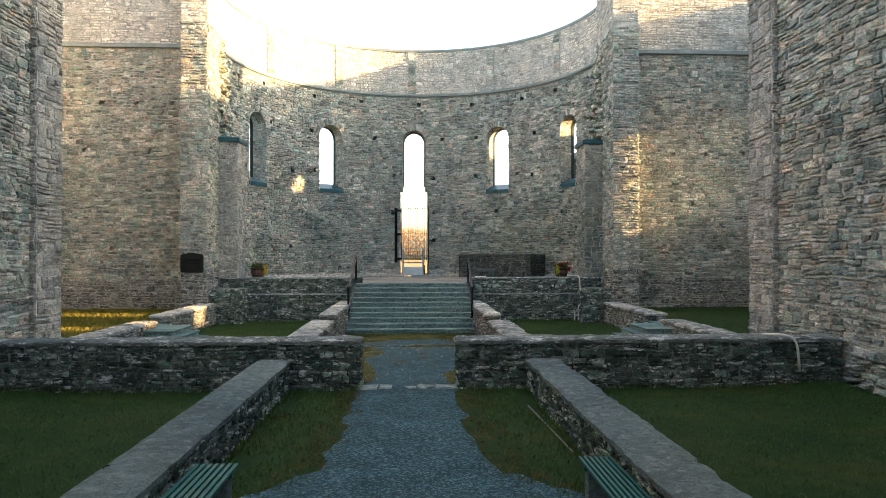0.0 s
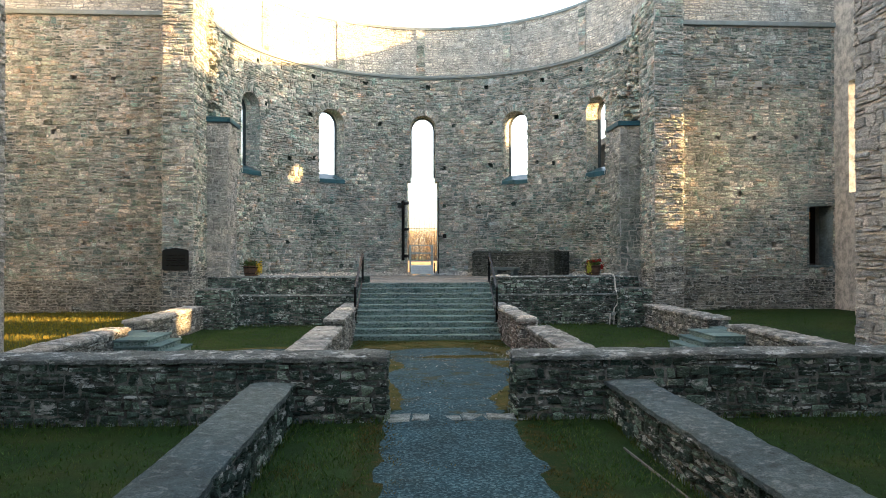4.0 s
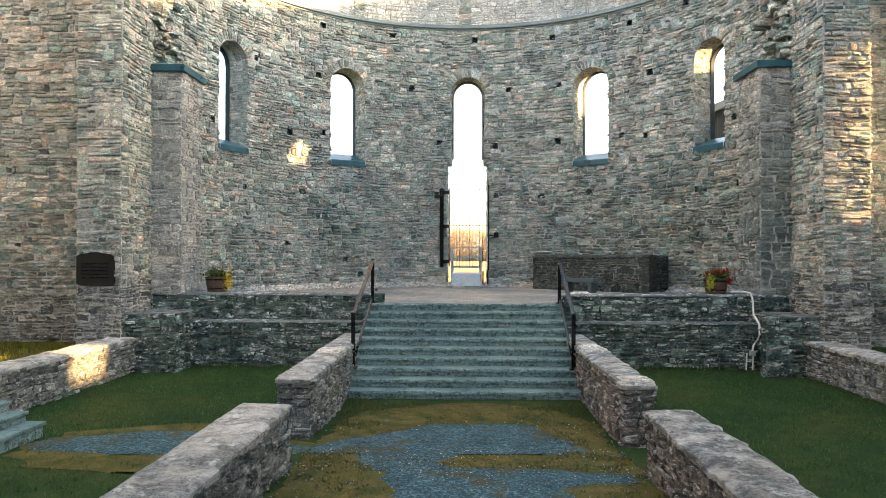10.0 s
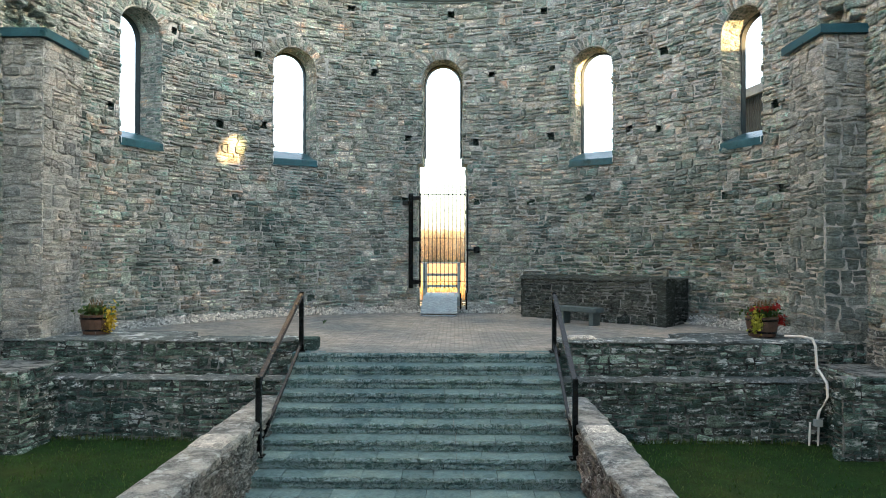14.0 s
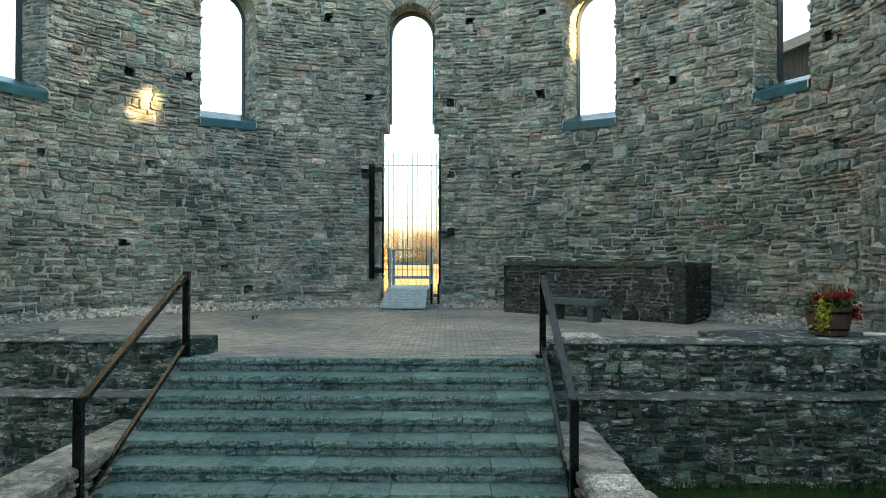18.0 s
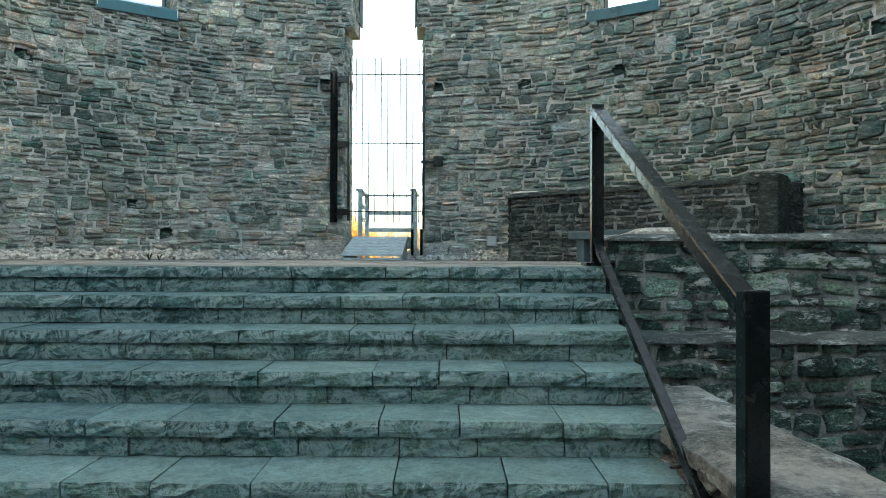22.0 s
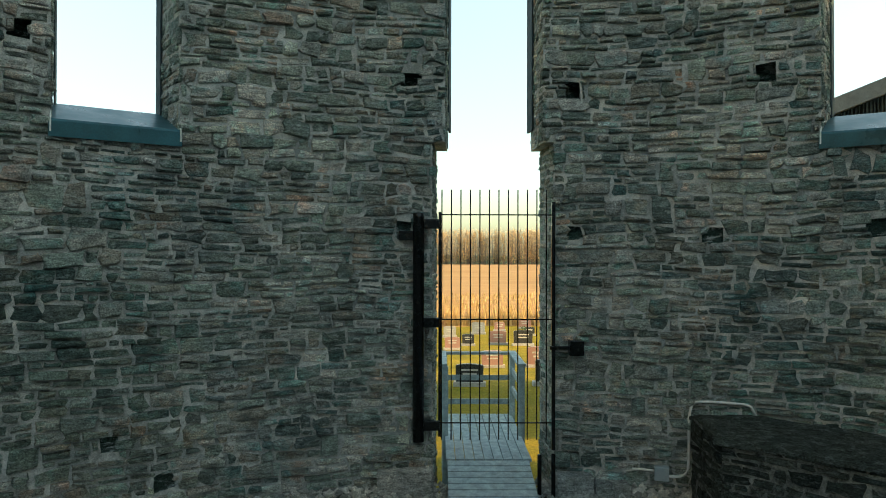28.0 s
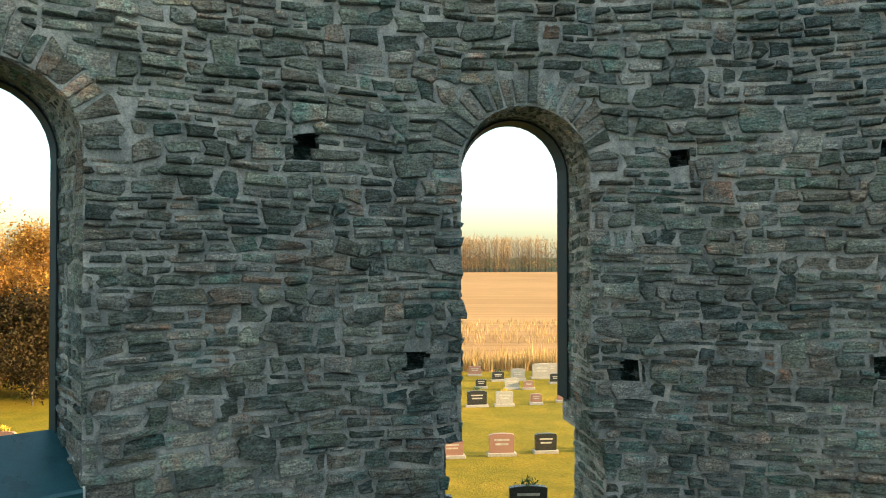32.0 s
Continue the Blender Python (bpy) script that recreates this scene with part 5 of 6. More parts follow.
def gravestone(x, y, w, kind, flowers=False):
    z = ground_z(x, y)
    g = tagged(new("gravestone"), {"pink": "polished pink granite gravestone on a rough grey base", "dark": "polished dark granite gravestone on a grey base", "grey": "weathered grey stone grave marker on a base"}[kind], "gravestone", "gravestones of the cemetery")
    g.location = (x, y, z)
    g.rotation_euler = (0, 0, rng.normal(0, 0.05))
    m = {"pink": M_PINK, "dark": M_DARKGRANITE, "grey": M_GREYGRANITE}[kind]
    h = w * rng.uniform(0.62, 0.78)
    t = 0.2
    bm = box(-w * 0.58, w * 0.58, -0.2, 0.2, -0.15, 0.2, 0.03)
    part("base", bm, M_GREYGRANITE, g)
    bm = bmesh.new()
    n = 9
    top = [(w / 2 * math.cos(a), 0.2 + h * (0.9 + 0.1 * math.sin(a))) for a in np.linspace(0, math.pi, n)]
    pr = [(-w / 2 * 0.97, 0.19), (w / 2 * 0.97, 0.19)] + top
    fr = [bm.verts.new((px, -t / 2, pz)) for px, pz in pr]
    bk = [bm.verts.new((px, t / 2, pz)) for px, pz in pr]
    bm.faces.new(fr)
    bm.faces.new(bk[::-1])
    for k in range(len(pr)):
        bm.faces.new((fr[k], fr[(k + 1) % len(pr)], bk[(k + 1) % len(pr)], bk[k]))
    part("tablet", bm, m, g)
    for k in range(2):
        part("lettering_bar", box(-w * 0.3 + 0.05 * k, w * 0.3 - 0.05 * k, -t / 2 - 0.008, -t / 2 + 0.01, 0.2 + h * (0.62 - 0.22 * k), 0.2 + h * (0.72 - 0.22 * k)), M_LETTER, g, "pale engraved lettering")
    if flowers:
        bm = bmesh.new()
        for _ in range(60):
            c = Vector((rng.normal(0, 0.14), rng.normal(0, 0.08), 0.24 + h + abs(rng.normal(0, 0.09))))
            a, b2 = Vector(rng.normal(0, 0.06, 3)), Vector(rng.normal(0, 0.06, 3))
            bm.faces.new([bm.verts.new(c), bm.verts.new(c + a), bm.verts.new(c + a + b2)])
        tagged(part("bouquet", bm, M_YELLOW if kind != "dark" else M_LEAF, g, "small bunch of flowers on top"), kind="stuff")


GRAVES = [(2.0, 67.0, 1.1, "pink"), (4.4, 67.2, 1.2, "pink"), (6.6, 67.5, 1.05, "dark"), (8.7, 67.6, 1.05, "dark"), (0.4, 57, 1.0, "dark"), (3.4, 57.1, 1.25, "dark"), (5.3, 81.2, 1.35, "dark"), (7.2, 81.3, 1.2, "grey"), (9.5, 81.7, 0.8, "pink"), (11.8, 82.3, 1.3, "pink"), (3.6, 82, 1.2, "pink"), (1.4, 81, 0.85, "dark"), (6.7, 88.4, 0.85, "dark"), (8.6, 91.5, 1.0, "dark"), (10.3, 91.6, 1.2, "grey"), (12.5, 92.4, 1.6, "grey"), (13.1, 89.9, 1.0, "dark"), (7.1, 94.5, 1.1, "pink"), (9.0, 87.7, 1.1, "grey"), (10.3, 87.5, 0.8, "pink"), (13.8, 94.6, 1.3, "grey"), (15.0, 94, 1.2, "dark"), (-19.8, 71, 1.1, "pink"), (-18.2, 72.2, 0.8, "grey"), (-2.3, 74, 1.0, "dark"), (0.2, 77.4, 1.0, "pink"), (2.6, 89.5, 1.1, "grey"), (4.6, 92, 0.9, "pink"), (0.2, 87, 1.0, "grey"), (-1.8, 83, 1.0, "dark"), (-3.5, 90, 1.1, "pink"), (-5.5, 78, 1.0, "grey"), (14.5, 82, 1.0, "dark"), (17, 88, 1.2, "grey"), (-9, 75, 1.0, "dark"), (-13, 79, 1.1, "grey"), (11.2, 67.8, 1.1, "grey")]
for i, (gx, gy, gw, gk) in enumerate(GRAVES):
    gravestone(gx, gy, gw, gk, i in (5, 6, 7, 13, 22))


# ---- field, corn fringe and woods ----
v, f = [], []
xs, ys = np.r_[-900, -300, -120, np.arange(-60, 121, 10), 200, 400, 900], np.r_[96, 100, 120, 160, 220, 300, 380, 455]
v = [(x, y, ground_z(x, y) + 0.05 + 0.3 * step01(96, 104, y) + 0.5 * noise.noise((x * 0.01, y * 0.01, 2))) for y in ys for x in xs]
n = len(xs)
f = [(j * n + i, j * n + i + 1, (j + 1) * n + i + 1, (j + 1) * n + i) for j in range(len(ys) - 1) for i in range(n - 1)]
structure(mesh_ob("backdrop_field", v, f, M_FIELD, smooth=True), "wide golden harvested field in low sunlight", "field")


def blades(n, place, height, width, lean, mat, name, label, category):
    """Many thin upright leaves."""
    P = np.zeros((n, 5, 3))
    for k in range(n):
        x, y, z = place()
        h, a = rng.uniform(*height), rng.uniform(0, math.pi)
        w = width * rng.uniform(0.6, 1.3)
        dx, dy = w * math.cos(a), w * math.sin(a)
        lx, ly = rng.normal(0, lean, 2) * h
        P[k] = [(x - dx, y - dy, z), (x + dx, y + dy, z), (x + dx * 0.8 + lx * 0.4, y + dy * 0.8 + ly * 0.4, z + h * 0.6), (x - dx * 0.8 + lx * 0.4, y - dy * 0.8 + ly * 0.4, z + h * 0.6), (x + lx, y + ly, z + h)]
    f = [t for k in range(n) for t in ((5 * k, 5 * k + 1, 5 * k + 2, 5 * k + 3), (5 * k + 3, 5 * k + 2, 5 * k + 4))]
    return tagged(mesh_ob(name, P.reshape(-1, 3), f, mat), label, category, kind="stuff")


def corn_place():
    x, y = rng.uniform(-45, 60), 96.5 + abs(rng.normal(0, 3.0))
    return x, y, ground_z(x, y)


blades(9000, corn_place, (0.7, 2.0), 0.05, 0.16, M_CORN, "corn_stalks", "fringe of dry golden corn stalks at the field edge", "corn")


def row_place():
    x, j = rng.uniform(-60, 80), rng.integers(0, 16)
    y = 112 + j * 1.6 + 0.1 * x
    return x, y, ground_z(x, y) + 0.3


blades(6000, row_place, (0.4, 1.0), 0.06, 0.2, M_CORN, "crop_rows", "rows of dry crop stubble in the field", "crop")


def woods():
    V, F, V2, F2 = [], [], [], []
    for _ in range(2300):
        x, y = rng.uniform(-330, 420), 452 + rng.uniform(0, 26)
        h = 21.5 + 2.5 * noise.noise((x * 0.02, 1, 1)) + rng.normal(0, 0.9)
        z = -1.6
        r = 0.16
        s = len(V)
        V += [(x - r, y, z), (x + r, y, z), (x, y + r, z), (x, y, z + h)]
        F += [(s, s + 1, s + 3), (s + 1, s + 2, s + 3), (s + 2, s, s + 3)]
        for _ in range(90):
            t = rng.uniform(0.12, 0.98)
            q = np.array([x, y, z + h * t]) + rng.normal(0, 1, 3) * (1.5 * (1.25 - t) + 0.4, 1.5, 0.9)
            a, b2 = rng.normal(0, 0.3, 3) * (1, 1, 1.9), rng.normal(0, 0.3, 3) * (1, 1, 1.9)
            s = len(V2)
            V2 += [tuple(q), tuple(q + a), tuple(q + b2)]
            F2.append((s, s + 1, s + 2))
    w = tagged(new("woods"), "distant strip of bare and golden autumn woods", "woods", kind="stuff")
    mesh_ob("trunks", V, F, M_BARK, w)
    mesh_ob("crowns", V2, F2, M_FARLEAF, w)


woods()


def tree(x, y, h, spread, leafy, mat, label):
    z = ground_z(x, y)
    t = tagged(new("tree"), label, "tree", "autumn trees")
    t.location = (x, y, z - 0.1)
    bm = bmesh.new()
    tips = []
    pts = [(0, 0, 0)]
    for k in range(1, 6):
        pts.append((pts[-1][0] + rng.normal(0, 0.12), pts[-1][1] + rng.normal(0, 0.12), h * 0.17 * k))
    r0 = h * 0.011
    for k in range(5):
        add_tube(bm, pts[k:k + 2], r0 * (1 - 0.16 * k), 6)
    part("trunk", bm, M_BARK, t, smooth=True)
    for _ in range(16):
        bm = bmesh.new()
        k = rng.integers(1, 6)
        a, up = rng.uniform(0, 2 * math.pi), rng.uniform(0.35, 1.1)
        ln = spread * rng.uniform(0.5, 1.0) * (1.2 - 0.12 * k)
        p = Vector(pts[k])
        line = [p]
        for _ in range(3):
            p = p + Vector((math.cos(a) * ln / 3, math.sin(a) * ln / 3, up * ln / 3)) + Vector(rng.normal(0, 0.12, 3))
            a += rng.normal(0, 0.25)
            line.append(p)
        add_tube(bm, line, r0 * 0.28, 4, False)
        tips += line[1:]
        for _ in range(2):
            q = line[2] + Vector(rng.normal(0, 0.6, 3)) + Vector((0, 0, 0.5))
            add_tube(bm, [line[2], q], r0 * 0.14, 3, False)
            tips.append(q)
        part("limb", bm, M_BARK, t)
    tips.append(Vector(pts[-1]))
    n = leafy * 3
    c = np.repeat(np.array([tuple(p) for p in tips]), n, 0)
    c = c + rng.normal(0, 0.55, c.shape)
    a, b2 = rng.normal(0, 0.058, c.shape), rng.normal(0, 0.058, c.shape)
    V = np.stack([c - a, c + b2, c + a, c - b2], 1).reshape(-1, 3)
    F = np.arange(len(V)).reshape(-1, 4).tolist()
    mesh_ob("crown", V, F, mat, t)


# Kind 2: dark low trees added where the tree feet lie in shade.
for tx, ty, th, ts, tl, gold in [(-25, 92, 13.5, 3.2, 14, 0), (-22, 95, 10, 3.4, 60, 1), (-28, 93, 12.5, 3.4, 60, 1), (-31, 97, 11, 3.8, 60, 1), (-34.5, 92, 10.5, 3.6, 60, 1), (-38, 96, 11, 4, 60, 1), (-41, 92, 12.5, 3.4, 16, 0), (-36, 100, 15, 3.4, 14, 0), (-44, 95, 11, 4, 50, 1), (-49, 98, 12, 4, 40, 1), (-25, 85, 6.8, 2.8, 60, 2), (-29, 84, 7.2, 3, 60, 2), (-33, 86, 7.4, 3, 60, 2), (-37, 85, 7, 3, 60, 2), (-21, 88, 6, 2.6, 50, 2), (-17, 98, 7.5, 3, 50, 1), (-13, 99, 6.5, 2.8, 50, 1), (-9, 106, 6.5, 2.8, 45, 1), (-41, 85, 7, 3, 50, 2), (-27, 100, 11, 3.6, 55, 1), (-33, 103, 12, 3.8, 55, 1), (-24, 89, 8, 3.2, 50, 1), (-30.5, 89.5, 9, 3.4, 55, 1), (-36, 90, 8.5, 3.4, 55, 1), (-10, 98, 5, 2.2, 40, 1)]:
    tree(tx, ty, th, ts, tl, M_GOLDLEAF if gold == 1 else M_PALELEAF if gold == 0 else M_SHADELEAF, ["tall thin autumn tree with few pale leaves", "autumn tree with dense golden orange leaves", "low bushy tree with dark brown leaves, added as shaded lower growth"][gold])


# ---- things on the platform and steps ----
def handrail(x_lo, x_hi, label):
    h = tagged(new("handrail"), label, "handrail", "handrails of the steps")
    lo, hi = Vector((x_lo, 29.51, FLOOR - 7 * RISE)), Vector((x_hi, 32.26, FLOOR + 0.02))
    for p, top in ((lo, 1.32), (hi, 1.22)):
        post = part("post", box(p.x - 0.045, p.x + 0.045, p.y - 0.045, p.y + 0.045, p.z, p.z + top, 0.006), M_BLACK, h)
        part("base_plate", box(p.x - 0.1, p.x + 0.1, p.y - 0.1, p.y + 0.1, p.z - 0.01, p.z + 0.015, 0.004), M_BLACK, post)
    d = hi - lo
    for off, w, t, nm in ((1.2, 0.045, 0.035, "top_rail"), (0.16, 0.03, 0.025, "bottom_rail")):
        bm = bmesh.new()
        a, b = lo + Vector((0, 0.04, off + (0.06 if off > 1 else 0))), hi + Vector((0, -0.04, off - (0.04 if off > 1 else 0.02)))
        up = Vector((0, -d.z, d.y)).normalized()
        vs = [bm.verts.new(p + sx * Vector((w, 0, 0)) + sz * t * up) for p in (a, b) for sx, sz in ((-1, -1), (1, -1), (1, 1), (-1, 1))]
        for q in ((0, 1, 2, 3), (7, 6, 5, 4), (0, 4, 5, 1), (1, 5, 6, 2), (2, 6, 7, 3), (3, 7, 4, 0)):
            bm.faces.new([vs[i] for i in q])
        bmesh.ops.bevel(bm, geom=list(bm.edges), offset=0.005, segments=1, affect="EDGES")
        part(nm, bm, M_BLACK, h)


handrail(-2.74, -2.64, "black square-tube metal handrail beside the stone steps")
handrail(2.54, 2.58, "black square-tube metal handrail beside the stone steps")


def bench(x0, x1, y0, y1):
    b = tagged(new("bench"), "backless bench with dark green painted slats on concrete legs", "bench", "green slatted benches")
    n = 7
    w = (x1 - x0) / n
    for k in range(n):
        part("slat", box(x0 + w * k + 0.014, x0 + w * (k + 1) - 0.014, y0, y1, 0.415, 0.455, 0.006), M_GREEN, b)
    for y in (y0 + 0.3, y1 - 0.3):
        part("leg", box(x0 + 0.04, x1 - 0.04, y - 0.09, y + 0.09, -0.03, 0.375, 0.02), M_CAP, b, "rough concrete leg block")
        part("crossbar", box(x0 + 0.01, x1 - 0.01, y - 0.035, y + 0.035, 0.37, 0.418, 0.004), M_GREEN, b)


bench(-2.64, -2.1, 6.6, 8.5)
bench(2.06, 2.5, 6.7, 8.6)
bench(-2.37, -1.85, 18.45, 19.95)
bench(1.73, 2.23, 18.5, 20.05)


def barrel(x, y, z, red, label):
    b = tagged(new("flower_tub"), label, "flower tub")
    b.location = (x, y, z)
    n, h = 16, 0.42
    for k in range(n):
        a0, a1 = 2 * math.pi * k / n + 0.012, 2 * math.pi * (k + 1) / n - 0.012
        bm = bmesh.new()
        vs = [bm.verts.new((r * math.cos(a), r * math.sin(a), zz)) for r, zz in ((0.27, 0), (0.315, h * 0.55), (0.33, h), (0.295, h), (0.285, h * 0.55), (0.24, 0)) for a in (a0, a1)]
        for i in range(6):
            j = (i + 1) % 6
            bm.faces.new((vs[2 * i], vs[2 * i + 1], vs[2 * j + 1], vs[2 * j]))
        bm.faces.new([vs[2 * i] for i in range(6)])
        bm.faces.new([vs[2 * i + 1] for i in range(6)][::-1])
        part("stave", bm, M_BARREL, b)
    for zz, r in ((0.07, 0.282), (0.33, 0.33)):
        bm = bmesh.new()
        ring = [[bm.verts.new(((r + dr) * math.cos(a), (r + dr) * math.sin(a), zz + dz)) for dr, dz in ((-0.01, 0), (0.008, 0), (0.012, 0.035), (-0.006, 0.035))] for a in np.linspace(0, 2 * math.pi, 28, endpoint=False)]
        for i in range(28):
            for k in range(4):
                bm.faces.new((ring[i][k], ring[i][(k + 1) % 4], ring[(i + 1) % 28][(k + 1) % 4], ring[(i + 1) % 28][k]))
        part("hoop", bm, M_BLACK, b)
    part("soil", tube([(0, 0, h - 0.09), (0, 0, h - 0.03)], 0.285, 20), M_SOIL, b)

    def clump(name, mat, cx, cy, cz, sx, sy, sz, n, size):
        V, F = [], []
        for _ in range(n):
            c = np.array((cx, cy, cz)) + rng.normal(0, 1, 3) * (sx, sy, sz)
            a, q = rng.normal(0, size, 3), rng.normal(0, size, 3)
            s = len(V)
            V += [tuple(c - a), tuple(c + q), tuple(c + a), tuple(c - q)]
            F.append((s, s + 1, s + 2, s + 3))
        mesh_ob(name, V, F, mat, b)

    clump("foliage", M_LEAF, 0, 0, h + 0.07, 0.15, 0.15, 0.06, 650, 0.02)
    bm = bmesh.new()
    for _ in range(34):
        a = rng.uniform(0, 2 * math.pi)
        r = rng.uniform(0, 0.18)
        p = Vector((r * math.cos(a), r * math.sin(a), h - 0.05))
        add_tube(bm, [p, p + Vector((rng.normal(0, 0.1), rng.normal(0, 0.08), rng.uniform(0.2, 0.42)))], 0.005, 4)
    part("stems", bm, M_BROWNLEAF, b)
    if red:
        for fx, fy, fz in ((-0.22, -0.14, h + 0.14), (-0.05, -0.18, h + 0.16), (0.22, -0.12, h + 0.2), (0.33, -0.1, h - 0.02), (0.3, -0.14, h - 0.12)):
            clump("red_flower_cluster", M_RED, fx, fy, fz, 0.055, 0.04, 0.035, 110, 0.016)
        clump("trailing_leaves", M_LIME, -0.22, -0.27, h - 0.12, 0.07, 0.04, 0.11, 300, 0.019)
    else:
        clump("yellow_flower_cluster", M_YELLOW, 0.34, -0.1, h - 0.1, 0.06, 0.06, 0.12, 420, 0.017)


barrel(-7.32, 33.0, 1.895, False, "half-barrel planter with dry stems and yellow flowers")
barrel(7.15, 33.0, 1.895, True, "half-barrel planter with red flowers and trailing leaves")
for s, nm in ((-1, "west"), (1, "east")):
    xa, xb = sorted((s * 5.4, s * 8.9))
    v, f = rough_cap(xa, xb, 32.83, 33.7, 1.89, 0.25, 5, amp=0.01)
    structure(mesh_ob("ledge_" + nm, v, f, M_LOWCAP), "flat stone ledge behind the retaining wall", "ledge")


# ---- dark stone block and bench on the platform ----
MA = Matrix.Translation((2.7, 40.6, 0)) @ Matrix.Rotation(math.atan2(-3.45, 3.97), 4, "Z")
blk = tagged(new("stone_block"), "long waist-high block of dark moist rubble masonry", "stone block")
blk.matrix_basis = MA
bm = bmesh.new()
plan = [(0.03, 0.03), (4.92, 0.03), (4.92, 1.55), (0.0, 1.42), (-0.7, 0.98)]
lo = [bm.verts.new((x, y, FLOOR - 0.05)) for x, y in plan]
hi = [bm.verts.new((x, y, 2.9)) for x, y in plan]
bm.faces.new(hi)
bm.faces.new(lo[::-1])
for i in range(5):
    bm.faces.new((lo[i], lo[(i + 1) % 5], hi[(i + 1) % 5], hi[i]))
part("core", bm, M_MORTAR_LOW, blk)
sw = Stonework(blk, M_WET, near_any, 250)
sw.add(flat_map((0, 0.03, 0), (1, 0, 0), (0, -1, 0)), rubble(0, 4.95, FLOOR - 0.03, 2.88, (0.2, 0.32), (0.25, 0.7)), proud=(0.008, 0.04))
sw.add(flat_map((0.02, 0.02, 0), (-0.591, 0.807, 0), (-0.807, -0.591, 0)), rubble(0, 1.22, FLOOR - 0.03, 2.88, (0.2, 0.32), (0.25, 0.6)), proud=(0.008, 0.04))
sw.add(flat_map((4.92, 0, 0), (0, 1, 0), (1, 0, 0)), rubble(0, 1.5, FLOOR - 0.03, 2.88, (0.2, 0.32), (0.25, 0.6)), proud=(0.008, 0.04))
sw.done()
v, f = rough_cap(0, 4.95, 0, 1.5, 2.96, 0.1, 9, over=0.0, amp=0.02, step=0.08, rough=0.7)
v = [(x + (1 - x / 4.95) * float(np.interp(y, (0, 1.0, 1.5), (0, -0.72, -0.02))), y, z) for x, y, z in v]
mesh_ob("top_slab", v, f, M_WET, blk)
part("corner_post", box(4.7, 4.98, -0.12, 0.5, FLOOR - 0.03, 2.98, 0.05), M_WET, blk)
sb = tagged(new("stone_bench"), "plain dark stone bench on two block legs", "bench")
sb.matrix_basis = Matrix.Translation((3.52, 38.77, FLOOR)) @ Matrix.Rotation(math.atan2(-0.715, 0.67), 4, "Z")
part("seat", box(0.17, 1.62, -0.22, 0.22, 0.37, 0.51, 0.02), M_BENCHSTONE, sb)
for xa in (0.31, 1.35):
    part("leg", box(xa, xa + 0.15, -0.17, 0.17, 0, 0.375, 0.015), M_BENCHSTONE, sb)

# ---- conduit and box on the apse wall ----
def wall_pt(deg, z, n=0.05):
    a = radians(deg)
    return (C0.x + (R0 - n) * math.sin(a), C0.y + (R0 - n) * math.cos(a), z)


cd = tagged(new("conduit"), "white electrical conduit with a grey junction box", "conduit")
part("junction_box", box(-0.1, 0.1, -0.07, 0.05, -0.1, 0.1, 0.008, Matrix.Translation(wall_pt(14.7, 2.04, 0.06)) @ Matrix.Rotation(radians(-14.7), 4, "Z")), M_GREYBOX, cd, "grey plastic junction box")
part("pipe", tube([wall_pt(12.2, 2.07), wall_pt(13.2, 2.07), wall_pt(14.2, 2.06)], 0.018, 8), M_WHITE, cd, smooth=True)
part("pipe", tube([wall_pt(15.2, 2.0, 0.06), wall_pt(16.2, 2.0), wall_pt(16.7, 2.04), wall_pt(16.95, 2.14), wall_pt(17.0, 2.4), wall_pt(17.0, 2.85), wall_pt(17.15, 3.0), wall_pt(17.6, 3.08), wall_pt(18.6, 3.1), wall_pt(21.4, 3.1), wall_pt(22, 3.07), wall_pt(22.4, 2.95)], 0.02, 8), M_WHITE, cd, smooth=True)

cr = tagged(new("conduit"), "white bent conduit running down the retaining wall", "conduit")
part("pipe", tube([(7.4, 32.5, 1.95), (7.62, 32.2, 1.97), (7.76, 32.1, 1.94), (7.81, 32.07, 1.8), (7.83, 32.06, 1.35), (7.84, 31.9, 1.25), (7.84, 31.7, 1.12), (7.84, 31.68, 0.85), (7.79, 31.68, 0.72), (7.68, 31.68, 0.58), (7.64, 31.68, 0.4)], 0.028, 8), M_WHITE, cr, smooth=True)
part("junction_box", box(7.57, 7.71, 31.6, 31.72, 0.28, 0.42, 0.01), M_GREYBOX, cr)
for xa in (7.5, 7.67):
    part("leg_pipe", tube([(xa, 31.68, 0.36), (xa - 0.02, 31.68, -0.1)], 0.02, 6), M_WHITE, cr)
cn = tagged(new("conduit"), "white curved pipe bent over the end of the low wall", "conduit")
part("pipe", tube([(7.9, 15.3, 1.17), (8.3, 15.14, 1.17), (8.48, 15.12, 1.12), (8.58, 15.12, 1.0), (8.62, 15.12, 0.85), (8.66, 15.12, 0.35)], 0.03, 8), M_WHITE, cn, smooth=True)

# ---- plaque ----
pq = tagged(new("plaque"), "dark bronze plaque with a curved top on the pier", "plaque")
bm = bmesh.new()
w, h = 0.49, 0.34
out = [(-w, -h), (-w * 0.9, -h - 0.05), (0, -h - 0.08), (w * 0.9, -h - 0.05), (w, -h), (w, h), (w * 0.85, h + 0.05), (0, h + 0.12), (-w * 0.85, h + 0.05), (-w, h)]
a = [bm.verts.new((-9.62 + x, 30.5, 2.58 + z)) for x, z in out]
b = [bm.verts.new((-9.62 + x, 30.6, 2.58 + z)) for x, z in out]
bm.faces.new(a)
bm.faces.new(b[::-1])
for k in range(len(out)):
    bm.faces.new((a[k], a[(k + 1) % 10], b[(k + 1) % 10], b[k]))
part("panel", bm, M_PLAQUE, pq)
